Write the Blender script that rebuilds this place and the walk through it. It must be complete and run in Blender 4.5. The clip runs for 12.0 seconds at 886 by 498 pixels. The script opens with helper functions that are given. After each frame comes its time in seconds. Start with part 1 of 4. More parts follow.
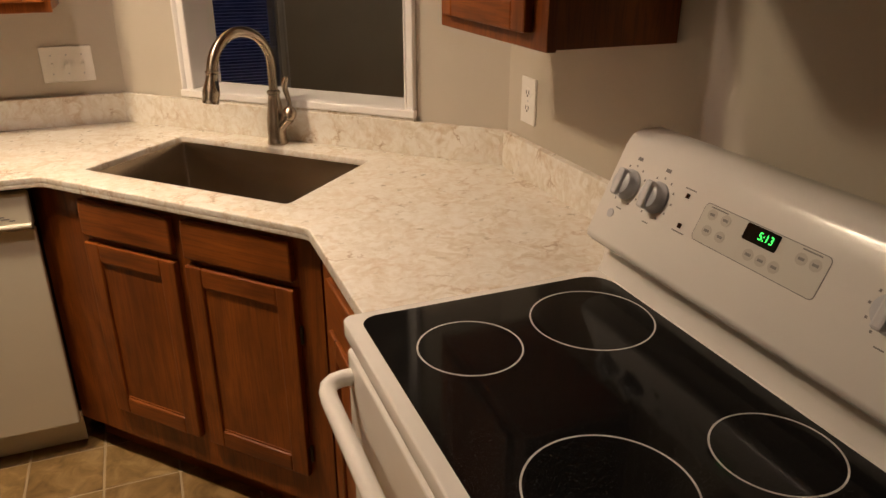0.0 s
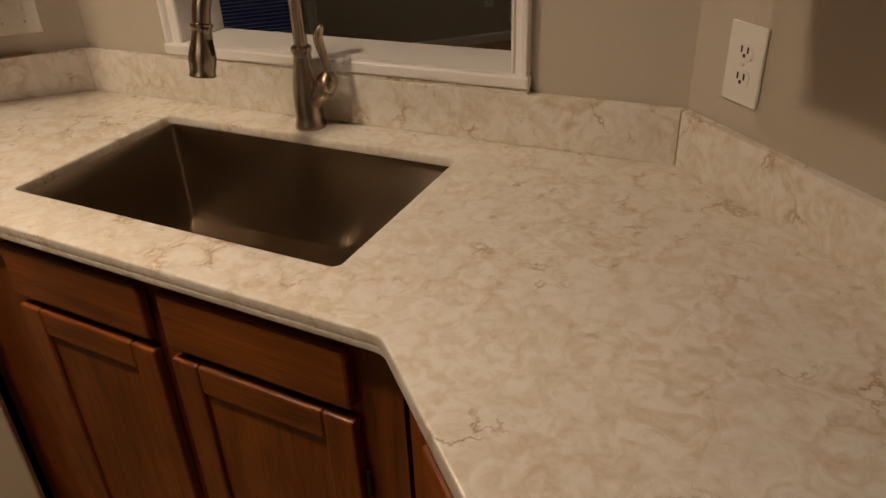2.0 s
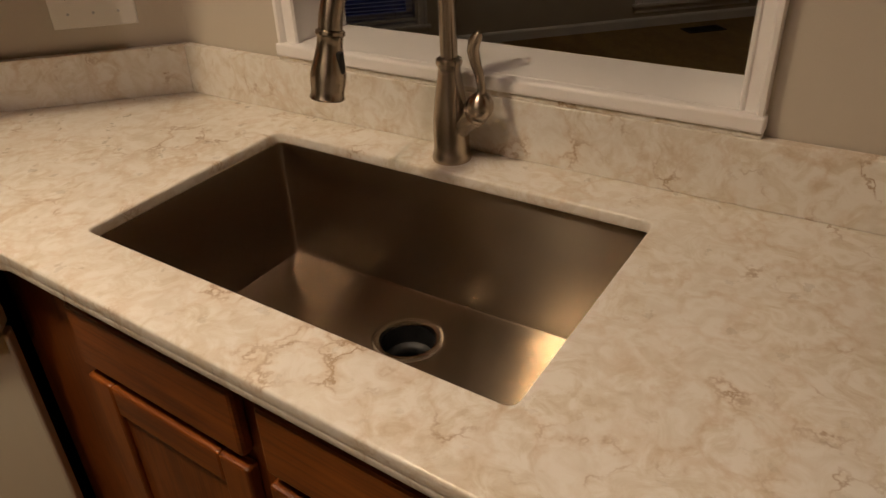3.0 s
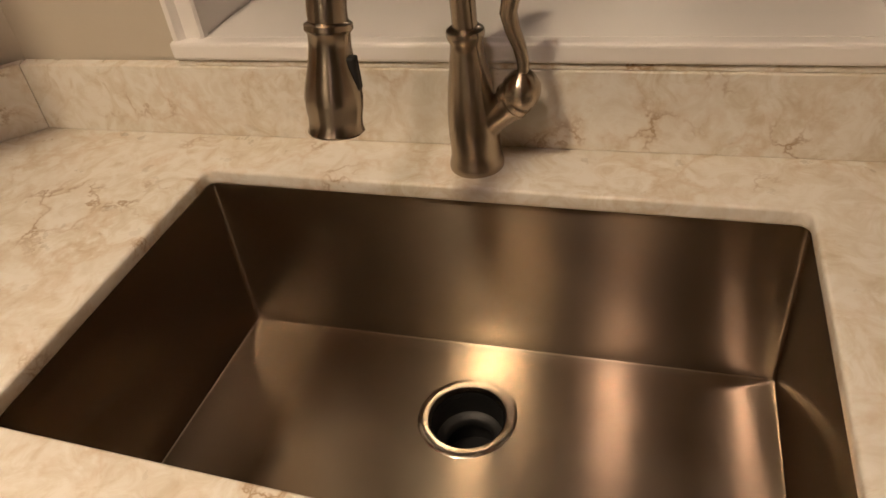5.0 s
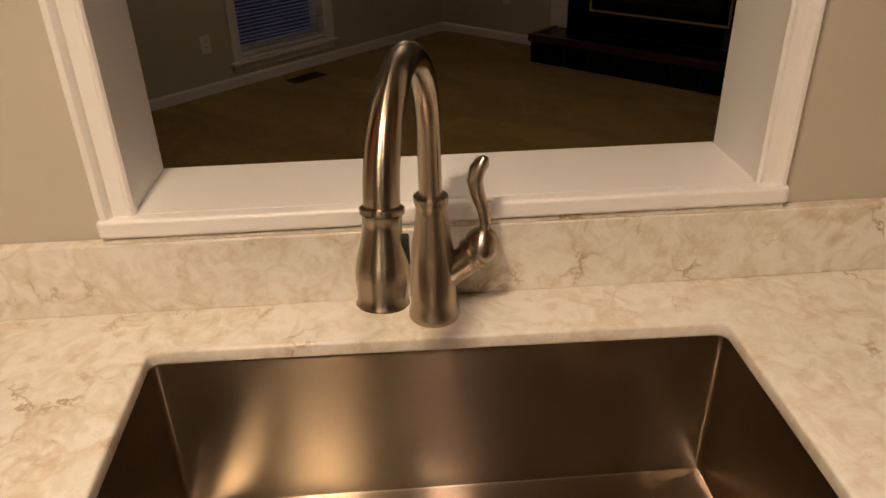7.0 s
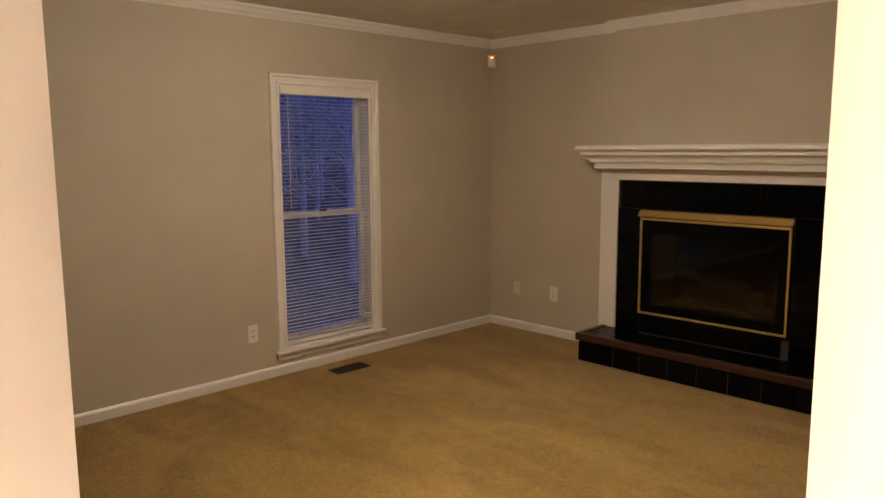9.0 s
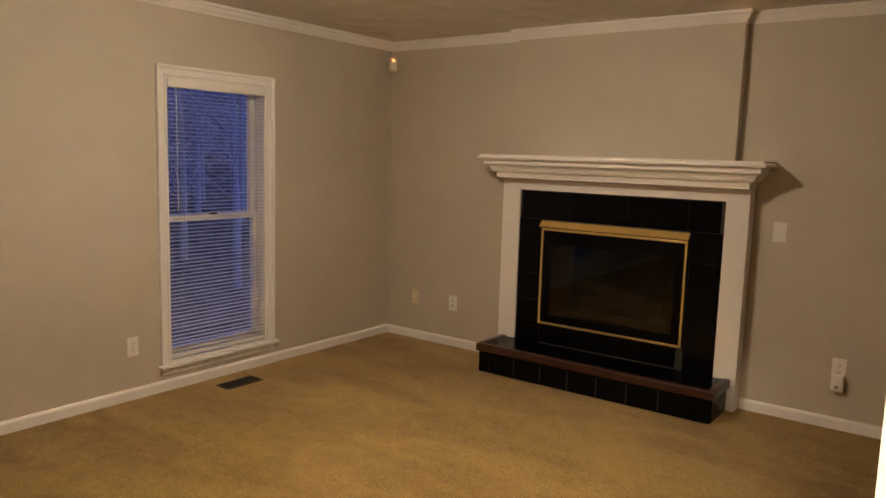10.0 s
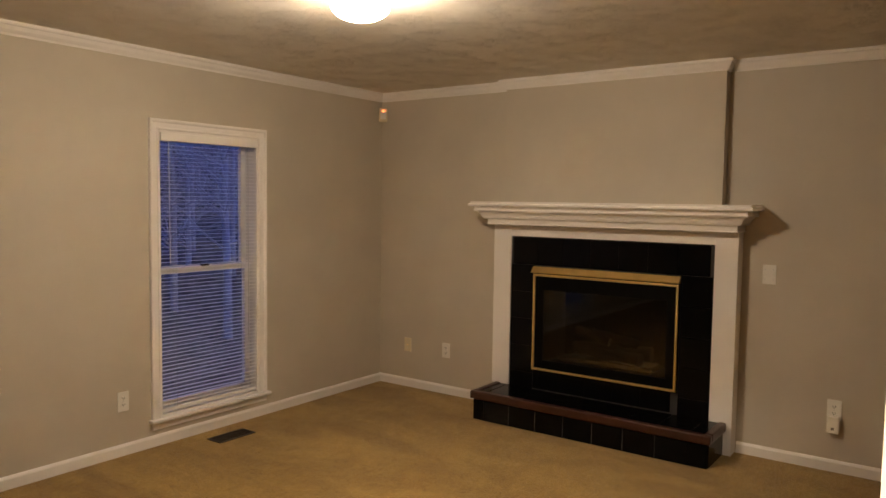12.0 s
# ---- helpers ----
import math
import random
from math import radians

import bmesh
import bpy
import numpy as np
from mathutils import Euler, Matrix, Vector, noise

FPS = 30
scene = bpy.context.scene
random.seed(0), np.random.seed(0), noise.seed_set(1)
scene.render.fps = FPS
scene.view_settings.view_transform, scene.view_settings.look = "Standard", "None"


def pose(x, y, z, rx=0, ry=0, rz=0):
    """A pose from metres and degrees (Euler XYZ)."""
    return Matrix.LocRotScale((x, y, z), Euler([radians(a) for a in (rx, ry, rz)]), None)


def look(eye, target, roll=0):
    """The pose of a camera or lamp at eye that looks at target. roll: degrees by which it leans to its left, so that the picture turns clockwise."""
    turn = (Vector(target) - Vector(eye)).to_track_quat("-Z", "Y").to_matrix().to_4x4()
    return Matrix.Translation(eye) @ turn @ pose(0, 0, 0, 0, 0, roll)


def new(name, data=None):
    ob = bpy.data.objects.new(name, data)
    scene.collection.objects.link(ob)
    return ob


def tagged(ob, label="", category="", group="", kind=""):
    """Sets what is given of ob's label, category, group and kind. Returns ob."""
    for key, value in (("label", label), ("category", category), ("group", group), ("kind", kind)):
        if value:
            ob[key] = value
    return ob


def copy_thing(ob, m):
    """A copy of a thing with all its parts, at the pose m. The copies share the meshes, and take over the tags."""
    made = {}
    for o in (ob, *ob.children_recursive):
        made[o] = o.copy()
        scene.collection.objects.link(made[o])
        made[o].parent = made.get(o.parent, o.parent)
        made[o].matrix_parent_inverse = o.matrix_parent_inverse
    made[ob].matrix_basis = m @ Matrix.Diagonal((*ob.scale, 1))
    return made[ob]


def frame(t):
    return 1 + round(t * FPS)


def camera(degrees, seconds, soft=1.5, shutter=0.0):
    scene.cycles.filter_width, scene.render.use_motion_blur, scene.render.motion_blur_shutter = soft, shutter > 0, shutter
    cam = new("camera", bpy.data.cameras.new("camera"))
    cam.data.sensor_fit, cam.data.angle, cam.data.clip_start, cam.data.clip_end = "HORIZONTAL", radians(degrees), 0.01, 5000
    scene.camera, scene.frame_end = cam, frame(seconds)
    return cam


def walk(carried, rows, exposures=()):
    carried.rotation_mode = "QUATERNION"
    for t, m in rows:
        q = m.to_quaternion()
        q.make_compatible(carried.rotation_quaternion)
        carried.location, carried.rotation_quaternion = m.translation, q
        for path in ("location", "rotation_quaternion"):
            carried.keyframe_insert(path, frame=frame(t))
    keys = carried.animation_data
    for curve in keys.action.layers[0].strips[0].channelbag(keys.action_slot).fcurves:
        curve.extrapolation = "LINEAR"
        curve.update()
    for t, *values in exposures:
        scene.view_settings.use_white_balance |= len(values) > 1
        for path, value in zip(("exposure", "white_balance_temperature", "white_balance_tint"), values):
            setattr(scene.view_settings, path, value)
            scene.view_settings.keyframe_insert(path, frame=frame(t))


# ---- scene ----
cam = camera(62.3, 12.0)
PATH = [
    (0, (-0.907, -1.774, 1.497), (-0.219, -0.066, 0.715), 0.0),
    (0.5, (-0.774, -1.547, 1.465), (-0.286, 0.207, 0.637), -1.3),
    (1, (-0.695, -1.356, 1.451), (-0.315, 0.4, 0.572), -1.8),
    (1.5, (-0.728, -1.141, 1.432), (-0.239, 0.534, 0.455), -1.4),
    (2, (-0.783, -0.968, 1.425), (-0.207, 0.672, 0.437), -2.3),
    (2.5, (-0.802, -0.804, 1.408), (-0.367, 0.866, 0.398), -1.9),
    (2.7, (-0.79, -0.714, 1.401), (-0.447, 0.974, 0.384), -2.0),
    (4.3, (-0.919, -0.303, 1.373), (-0.376, 1.214, 0.189), -7.5),
    (4.5, (-0.926, -0.277, 1.362), (-0.313, 1.199, 0.16), -5.9),
    (5, (-0.908, -0.18, 1.351), (-0.24, 1.271, 0.148), -7.8),
    (5.5, (-0.894, -0.076, 1.334), (-0.164, 1.227, 0.003), -7.9),
    (6, (-1.012, -0.037, 1.337), (0.018, 1.089, 0.044), -3.6),
    (6.5, (-1.081, -0.045, 1.372), (0.135, 1.055, 0.227), -2.9),
    (7, (-1.112, -0.048, 1.422), (0.199, 1.113, 0.458), -1.5),
    (7.5, (-1.135, -0.06, 1.47), (0.255, 1.206, 0.788), -0.8),
    (7.7, (-1.118, -0.061, 1.483), (0.271, 1.252, 0.896), -1.1),
    (9.3, (-0.876, 0.126, 1.525), (0.549, 1.509, 1.288), 0.8),
    (9.5, (-0.867, 0.175, 1.527), (0.616, 1.493, 1.273), 1.1),
    (10, (-0.86, 0.259, 1.525), (0.74, 1.432, 1.27), 1.7),
    (10.5, (-0.857, 0.327, 1.531), (0.797, 1.42, 1.268), 1.7),
    (11, (-0.852, 0.314, 1.533), (0.808, 1.402, 1.281), 1.5),
    (11.5, (-0.878, 0.307, 1.548), (0.771, 1.432, 1.419), 1.2),
    (12, (-0.878, 0.259, 1.54), (0.745, 1.42, 1.409), 0.8),
]
walk(cam, [(t, look(eye, target, roll)) for t, eye, target, roll in PATH],
     exposures=[(0.0, 0.2), (1.0, -0.12), (1.5, -0.42), (2.0, -0.66), (2.7, -0.7), (4.5, -0.27), (5.0, -0.42), (6.0, -0.28), (7.0, -0.1), (7.7, 0.08), (9.3, 2.8), (12.0, 2.82)])

# brightness of the lamps and where they hang
SKY_STRENGTH = 0.155
LIVING_LAMP = (1.40, 2.32)
GLOBE_GLOW = 25.0
CREAM_AT, CREAM_GLOW = (-1.10, -1.05), 275.0
PINK_AT, PINK_GLOW = (-0.64, -1.12), 720.0

# ---- light of the world: dusk ----
world = bpy.data.worlds.new("dusk")
scene.world = world
world.use_nodes = True
wt = world.node_tree
wt.nodes["Background"].inputs[0].default_value = (0.065, 0.145, 0.62, 1)
wt.nodes["Background"].inputs[1].default_value = SKY_STRENGTH


# frames of reference: the kitchen's walls, and the wall with the hatch that cuts its corner
KIT = pose(0, 0, 0, 0, 0, 0)
DIA = pose(0, 0, 0, 0, 0, -45)
ROOM = Matrix.Identity(4)



# ---- materials ----
class Nodes:
    def __init__(self, name):
        self.mat = bpy.data.materials.new(name)
        self.mat.use_nodes = True
        self.tree = self.mat.node_tree
        self.shader = self.tree.nodes["Principled BSDF"]
        self.coord = self.tree.nodes.new("ShaderNodeTexCoord").outputs["Object"]

    def add(self, kind, **values):
        node = self.tree.nodes.new(kind)
        for key, value in values.items():
            if key in node.inputs:
                node.inputs[key].default_value = value
        return node

    def link(self, a, b):
        self.tree.links.new(a, b)

    def scaled(self, x, y, z):
        node = self.add("ShaderNodeMapping")
        node.inputs["Scale"].default_value = (x, y, z)
        self.link(self.coord, node.inputs["Vector"])
        return node.outputs[0]

    def noise(self, scale, detail=4.0, rough=0.55, vector=None, distort=0.0):
        node = self.add("ShaderNodeTexNoise", Scale=scale, Detail=detail, Roughness=rough, Distortion=distort)
        self.link(vector or self.coord, node.inputs["Vector"])
        return node.outputs["Fac"]

    def ramp(self, fac, stops):
        node = self.add("ShaderNodeValToRGB")
        band = node.color_ramp.elements
        while len(band) < len(stops):
            band.new(0.5)
        for e, (at, colour) in zip(band, stops):
            e.position, e.color = at, (*colour, 1)
        self.link(fac, node.inputs[0])
        return node.outputs[0]

    def value(self, fac, lo, hi, a=0.0, b=1.0):
        node = self.add("ShaderNodeMapRange")
        for i, v in enumerate((a, b, lo, hi)):
            node.inputs[1 + i].default_value = v
        self.link(fac, node.inputs[0])
        return node.outputs[0]

    def mix(self, fac, a, b, mode="MIX"):
        node = self.add("ShaderNodeMix")
        node.data_type, node.blend_type = "RGBA", mode
        for socket, item in ((node.inputs[0], fac), (node.inputs[6], a), (node.inputs[7], b)):
            if isinstance(item, (int, float)):
                socket.default_value = item
            elif isinstance(item, tuple):
                socket.default_value = (*item, 1)
            else:
                self.link(item, socket)
        return node.outputs[2]

    def math(self, how, a, b):
        node = self.add("ShaderNodeMath")
        node.operation = how
        for socket, item in zip(node.inputs, (a, b)):
            if isinstance(item, (int, float)):
                socket.default_value = item
            else:
                self.link(item, socket)
        return node.outputs[0]

    def bump(self, height, strength, distance):
        node = self.add("ShaderNodeBump", Strength=strength, Distance=distance)
        self.link(height, node.inputs["Height"])
        self.link(node.outputs[0], self.shader.inputs["Normal"])

    def set(self, **values):
        for key, item in values.items():
            socket = self.shader.inputs[key.replace("_", " ")]
            if isinstance(item, (int, float)):
                socket.default_value = item
            elif isinstance(item, tuple):
                socket.default_value = (*item, 1)
            else:
                self.link(item, socket)
        return self


def shade(colour, k):
    return tuple(min(1, c * k) for c in colour)


def painted(name, colour, rough=0.5, vary=0.06, grain=180, depth=0.0006):
    n = Nodes(name)
    big = n.noise(3.0, 3)
    n.set(Base_Color=n.ramp(big, [(0.3, shade(colour, 1 - vary)), (0.7, shade(colour, 1 + vary))]))
    n.set(Roughness=n.value(n.noise(14), rough - 0.06, rough + 0.08))
    n.bump(n.noise(grain, 3), 0.35, depth)
    return n.mat


def metal(name, colour, rough, scratch=(400, 20, 400), vary=0.08, depth=0.0001, brushed=0.0):
    n = Nodes(name)
    lines = n.noise(1.0, 4, 0.6, n.scaled(*scratch))
    smudge = n.noise(9, 4)
    n.set(Metallic=1.0, Base_Color=n.ramp(smudge, [(0.3, shade(colour, 0.9)), (0.7, shade(colour, 1.06))]))
    n.set(Roughness=n.math("ADD", n.value(lines, rough - vary, rough + vary), n.value(smudge, -0.03, 0.05)))
    if brushed:
        # the brush marks run level round every turned part
        normal = n.add("ShaderNodeNewGeometry").outputs["Normal"]
        level = n.add("ShaderNodeVectorMath")
        level.operation = "CROSS_PRODUCT"
        level.inputs[0].default_value = (0, 0, 1)
        n.link(normal, level.inputs[1])
        n.link(level.outputs[0], n.shader.inputs["Tangent"])
        n.set(Anisotropic=brushed, Anisotropic_Rotation=0.25)
    else:
        n.bump(lines, 0.15, depth)
    return n.mat


def wood(name, dark, light, rough=0.38, along="z"):
    n = Nodes(name)
    stretch = {"x": (1.2, 8, 8), "y": (8, 1.2, 8), "z": (8, 8, 1.2)}[along]
    fine = {"x": (9, 260, 260), "y": (260, 9, 260), "z": (260, 260, 9)}[along]
    figure = n.noise(1.0, 6, 0.62, n.scaled(*stretch), 2.2)
    pores = n.noise(1.0, 3, 0.6, n.scaled(*fine))
    blotch = n.noise(5.0, 4, 0.6)
    tone = n.ramp(figure, [(0.3, dark), (0.5, tuple(0.55 * a + 0.45 * b for a, b in zip(dark, light))), (0.72, light)])
    tone = n.mix(1.0, tone, n.ramp(blotch, [(0.3, (0.72, 0.68, 0.64)), (0.65, (1, 1, 1))]), "MULTIPLY")
    dots = n.ramp(pores, [(0.36, (0.35, 0.3, 0.28)), (0.5, (1, 1, 1))])
    n.set(Base_Color=n.mix(0.45, tone, dots, "MULTIPLY"))
    n.set(Roughness=n.value(n.noise(11), rough - 0.07, rough + 0.1))
    n.bump(n.math("ADD", pores, figure), 0.25, 0.0006)
    return n.mat


def quartz():
    n = Nodes("quartz")
    warp = n.add("ShaderNodeMix")
    warp.data_type = "VECTOR"
    wobble = n.add("ShaderNodeTexNoise", Scale=22.0, Detail=4.0, Roughness=0.6)
    n.link(n.coord, wobble.inputs["Vector"])
    warp.inputs[0].default_value = 0.09
    n.link(n.coord, warp.inputs[4])
    n.link(wobble.outputs["Color"], warp.inputs[5])
    edges = []
    for scale in (16.0,):
        cracks = n.add("ShaderNodeTexVoronoi", Scale=scale)
        cracks.feature = "DISTANCE_TO_EDGE"
        n.link(warp.outputs[1], cracks.inputs["Vector"])
        edges.append(cracks.outputs["Distance"])
    patch = n.add("ShaderNodeTexVoronoi", Scale=16.0)
    n.link(warp.outputs[1], patch.inputs["Vector"])
    tone = n.add("ShaderNodeSeparateColor")
    n.link(patch.outputs["Color"], tone.inputs[0])
    cloud = n.noise(26, 5, 0.62, None, 1.6)
    base = n.ramp(cloud, [(0.30, (0.63, 0.54, 0.41)), (0.45, (0.74, 0.675, 0.565)), (0.58, (0.84, 0.80, 0.725))])
    base = n.mix(n.value(tone.outputs[0], 0.0, 0.55), base, (0.82, 0.785, 0.72))
    wide = n.value(edges[0], 1.0, 0.0, 0.0, 0.16)
    where = n.value(n.noise(13, 3, 0.5), 0.0, 1.0, 0.40, 0.62)
    base = n.mix(n.math("MULTIPLY", n.math("MULTIPLY", wide, where), 0.36), base, (0.52, 0.33, 0.15))
    thin = n.value(edges[0], 1.0, 0.0, 0.0, 0.05)
    rare = n.value(n.noise(11, 2, 0.5, n.scaled(1.0, 1.0, 1.37)), 0.0, 1.0, 0.56, 0.70)
    base = n.mix(n.math("MULTIPLY", n.math("MULTIPLY", thin, rare), 0.85), base, (0.36, 0.22, 0.10))
    n.set(Base_Color=base, Roughness=n.value(n.noise(30), 0.24, 0.34))
    n.bump(n.noise(260, 2), 0.05, 0.0002)
    return n.mat


def carpet_pile():
    n = Nodes("carpet_pile")
    tufts = n.noise(120, 4, 0.8)
    clumps = n.noise(34, 5, 0.75)
    sweep = n.noise(1.0, 4, 0.55, n.scaled(2.6, 1.0, 1), 0.8)
    colour = n.ramp(tufts, [(0.34, (0.21, 0.122, 0.024)), (0.5, (0.42, 0.265, 0.062)), (0.66, (0.66, 0.445, 0.128))])
    colour = n.mix(1.0, colour, n.ramp(clumps, [(0.36, (0.76, 0.73, 0.68)), (0.54, (1, 1, 1))]), "MULTIPLY")
    brushed = n.ramp(n.math("ADD", n.math("MULTIPLY", sweep, 0.62), n.math("MULTIPLY", n.noise(9, 6, 0.7), 0.38)), [(0.42, (0.73, 0.68, 0.59)), (0.56, (1, 1, 1))])
    n.set(Base_Color=n.mix(1.0, colour, brushed, "MULTIPLY"), Roughness=0.95, Sheen_Weight=0.15)
    n.bump(n.math("ADD", tufts, clumps), 0.9, 0.008)
    return n.mat


def floor_tile():
    n = Nodes("floor_tile")
    info = n.add("ShaderNodeObjectInfo")
    move = n.add("ShaderNodeVectorMath")
    n.link(n.coord, move.inputs[0])
    n.link(info.outputs["Location"], move.inputs[1])
    slate = n.noise(13, 6, 0.62, move.outputs[0], 0.9)
    base = n.ramp(slate, [(0.28, (0.13, 0.075, 0.024)), (0.5, (0.27, 0.17, 0.062)), (0.72, (0.41, 0.28, 0.125))])
    tint = n.ramp(info.outputs["Random"], [(0, (0.8, 0.76, 0.72)), (1, (1.0, 1.0, 1.0))])
    n.set(Base_Color=n.mix(1.0, base, tint, "MULTIPLY"), Roughness=n.value(slate, 0.34, 0.55))
    n.bump(slate, 0.4, 0.002)
    return n.mat


def ceiling_texture():
    """Scattered ridges of stomped plaster on a smoother ground."""
    n = Nodes("stippled_ceiling")
    ground = n.noise(7, 4, 0.6)
    patches = n.value(n.noise(5.0, 3, 0.6), 0.15, 1.0, 0.44, 0.68)
    ridges = n.value(n.noise(46, 4, 0.65, None, 2.4), 0, 1, 0.50, 0.66)
    n.set(Base_Color=n.ramp(ground, [(0.3, (0.82, 0.77, 0.69)), (0.7, (0.88, 0.84, 0.77))]), Roughness=0.75)
    n.bump(n.math("MULTIPLY", ridges, patches), 0.9, 0.010)
    return n.mat


def brushed_sink():
    n = Nodes("brushed_steel")
    u = DIA.to_3x3() @ Vector((1, 0, 0))
    lines = n.noise(1.0, 4, 0.7, n.scaled(6, 420, 420))
    smudge = n.noise(7, 5, 0.6)
    n.set(Metallic=1.0, Base_Color=n.ramp(smudge, [(0.3, (0.41, 0.345, 0.275)), (0.7, (0.49, 0.415, 0.335))]))
    n.set(Roughness=n.math("ADD", n.value(lines, 0.185, 0.225), n.value(smudge, -0.02, 0.03)))
    n.set(Anisotropic=1.0, Anisotropic_Rotation=0.25)
    way = n.add("ShaderNodeCombineXYZ", X=u.x, Y=u.y, Z=0.0)
    n.link(way.outputs[0], n.shader.inputs["Tangent"])
    return n.mat


def plain(name, colour, rough=0.4, **more):
    n = Nodes(name)
    n.set(Base_Color=colour, Roughness=n.value(n.noise(25), max(0.01, rough - 0.03), rough + 0.05), **more)
    return n.mat


def glowing(name, colour, strength):
    n = Nodes(name)
    n.set(Base_Color=colour, Emission_Color=colour, Emission_Strength=strength)
    return n.mat


def clear_glass(name, colour=(1, 1, 1)):
    n = Nodes(name)
    n.set(Base_Color=colour, Roughness=0.0, Transmission_Weight=1.0, IOR=1.45)
    return n.mat


def ceramic_glass():
    n = Nodes("ceramic_glass")
    specks = n.noise(600, 1)
    n.set(Base_Color=n.ramp(specks, [(0.66, (0.006, 0.006, 0.006)), (0.75, (0.05, 0.05, 0.05))]), Roughness=n.value(n.noise(20), 0.05, 0.11), Specular_IOR_Level=0.22)
    return n.mat


WALL = painted("wall_paint", (0.565, 0.508, 0.424), 0.6, 0.03, 260, 0.0008)
TRIM = painted("white_trim", (0.87, 0.84, 0.815), 0.32, 0.02, 60, 0.0001)
CEIL = ceiling_texture()
QUARTZ = quartz()
OAK = wood("stained_oak", (0.135, 0.031, 0.0035), (0.36, 0.100, 0.012))
OAK_X = wood("stained_oak_across", (0.135, 0.031, 0.0035), (0.36, 0.100, 0.012), along="x")
OAK_Y = wood("stained_oak_deep", (0.135, 0.031, 0.0035), (0.36, 0.100, 0.012), along="y")
DARK_WOOD = wood("dark_brown_wood", (0.035, 0.012, 0.008), (0.075, 0.026, 0.016), 0.3, "y")
CARPET = carpet_pile()
TILE = floor_tile()
GROUT = painted("grout", (0.36, 0.27, 0.16), 0.8, 0.1, 300)
ENAMEL = painted("white_enamel", (0.78, 0.75, 0.70), 0.2, 0.015, 40, 0.0001)
ALMOND = painted("almond_enamel", (0.68, 0.63, 0.50), 0.3, 0.02, 40, 0.0001)
CERAMIC = ceramic_glass()
RING = plain("ring_print", (0.55, 0.54, 0.52), 0.3)
NICKEL = metal("brushed_nickel", (0.44, 0.37, 0.29), 0.24, (3, 3, 700), 0.008, 0.00002, 0.95)
STEEL = brushed_sink()
CHROME = metal("polished_steel", (0.66, 0.62, 0.56), 0.16)
BLACK = plain("black_rubber", (0.012, 0.012, 0.012), 0.5)
PLASTIC = plain("white_plastic", (0.84, 0.82, 0.77), 0.35)
IVORY = plain("ivory_plastic", (0.74, 0.66, 0.46), 0.4)
GREY = plain("grey_plastic", (0.52, 0.53, 0.56), 0.3)
KNOB_CAP = plain("knob_cap", (0.66, 0.66, 0.67), 0.25)
MARK = plain("grey_print", (0.22, 0.21, 0.2), 0.5)
PANEL = plain("panel_film", (0.62, 0.60, 0.54), 0.35)
KEY = plain("key_film", (0.50, 0.475, 0.42), 0.4)
DISPLAY = plain("display_window", (0.004, 0.005, 0.004), 0.12)
DIGITS = glowing("green_digits", (0.05, 1.0, 0.12), 1.6)
BLACK_TILE = plain("black_tile", (0.003, 0.003, 0.0035), 0.14, Specular_IOR_Level=0.10)
BLACK_GROUT = painted("dark_grout", (0.045, 0.042, 0.040), 0.8, 0.1, 300)
BLACK_STEEL = plain("black_steel", (0.003, 0.003, 0.003), 0.35, Specular_IOR_Level=0.08)
BRASS = metal("brass", (0.90, 0.70, 0.30), 0.40, (40, 40, 300))
FIRE_GLASS = clear_glass("fire_glass", (0.30, 0.29, 0.28))
PANE = clear_glass("window_glass")
BLIND = painted("blind_slat", (0.88, 0.865, 0.83), 0.4, 0.02, 60, 0.0001)
CORD = plain("blind_cord", (0.5, 0.48, 0.44), 0.8)
LOG = wood("ceramic_log", (0.07, 0.045, 0.025), (0.26, 0.18, 0.11), 0.85, "y")
EMBER = painted("ash_bed", (0.12, 0.11, 0.10), 0.9, 0.5, 90, 0.004)
BULB_GLASS = glowing("lit_globe", (1.0, 0.80, 0.585), GLOBE_GLOW)
CREAM_LAMP = glowing("cream_lamp", (1.0, 0.775, 0.53), CREAM_GLOW)
PINK_LAMP = glowing("pink_lamp", (1.0, 0.735, 0.60), PINK_GLOW)
VENT = painted("brown_register", (0.03, 0.018, 0.009), 0.45, 0.1, 90)
BARK = painted("bark", (0.50, 0.485, 0.47), 0.9, 0.3, 40, 0.01)
EARTH = painted("leaf_litter", (0.14, 0.135, 0.13), 0.95, 0.6, 30, 0.02)
SIDING = painted("siding", (0.55, 0.53, 0.5), 0.6, 0.05, 60)


# ---- building blocks ----
def thing(name, m, base, label, category, group="", kind=""):
    ob = new(name)
    ob.matrix_world = m @ Matrix.Translation(base)
    ob.empty_display_size = 0.05
    tagged(ob, label, category, group, kind)
    return ob


def finish(name, bm, mat, smooth=False):
    bmesh.ops.recalc_face_normals(bm, faces=bm.faces)
    me = bpy.data.meshes.new(name)
    bm.to_mesh(me)
    bm.free()
    me.materials.append(mat)
    if smooth:
        for p in me.polygons:
            p.use_smooth = True
        me.set_sharp_from_angle(angle=radians(smooth if smooth > 1 else 40))
    return me


def part(name, bm, mat, parent, label="", base=(0, 0, 0), smooth=False):
    """One mesh under a thing; the mesh is in the frame that the thing's base was given in."""
    bmesh.ops.translate(bm, verts=bm.verts, vec=-Vector(base))
    ob = new(name, finish(name, bm, mat, smooth))
    ob.parent = parent
    if label:
        ob["label"] = label
    return ob


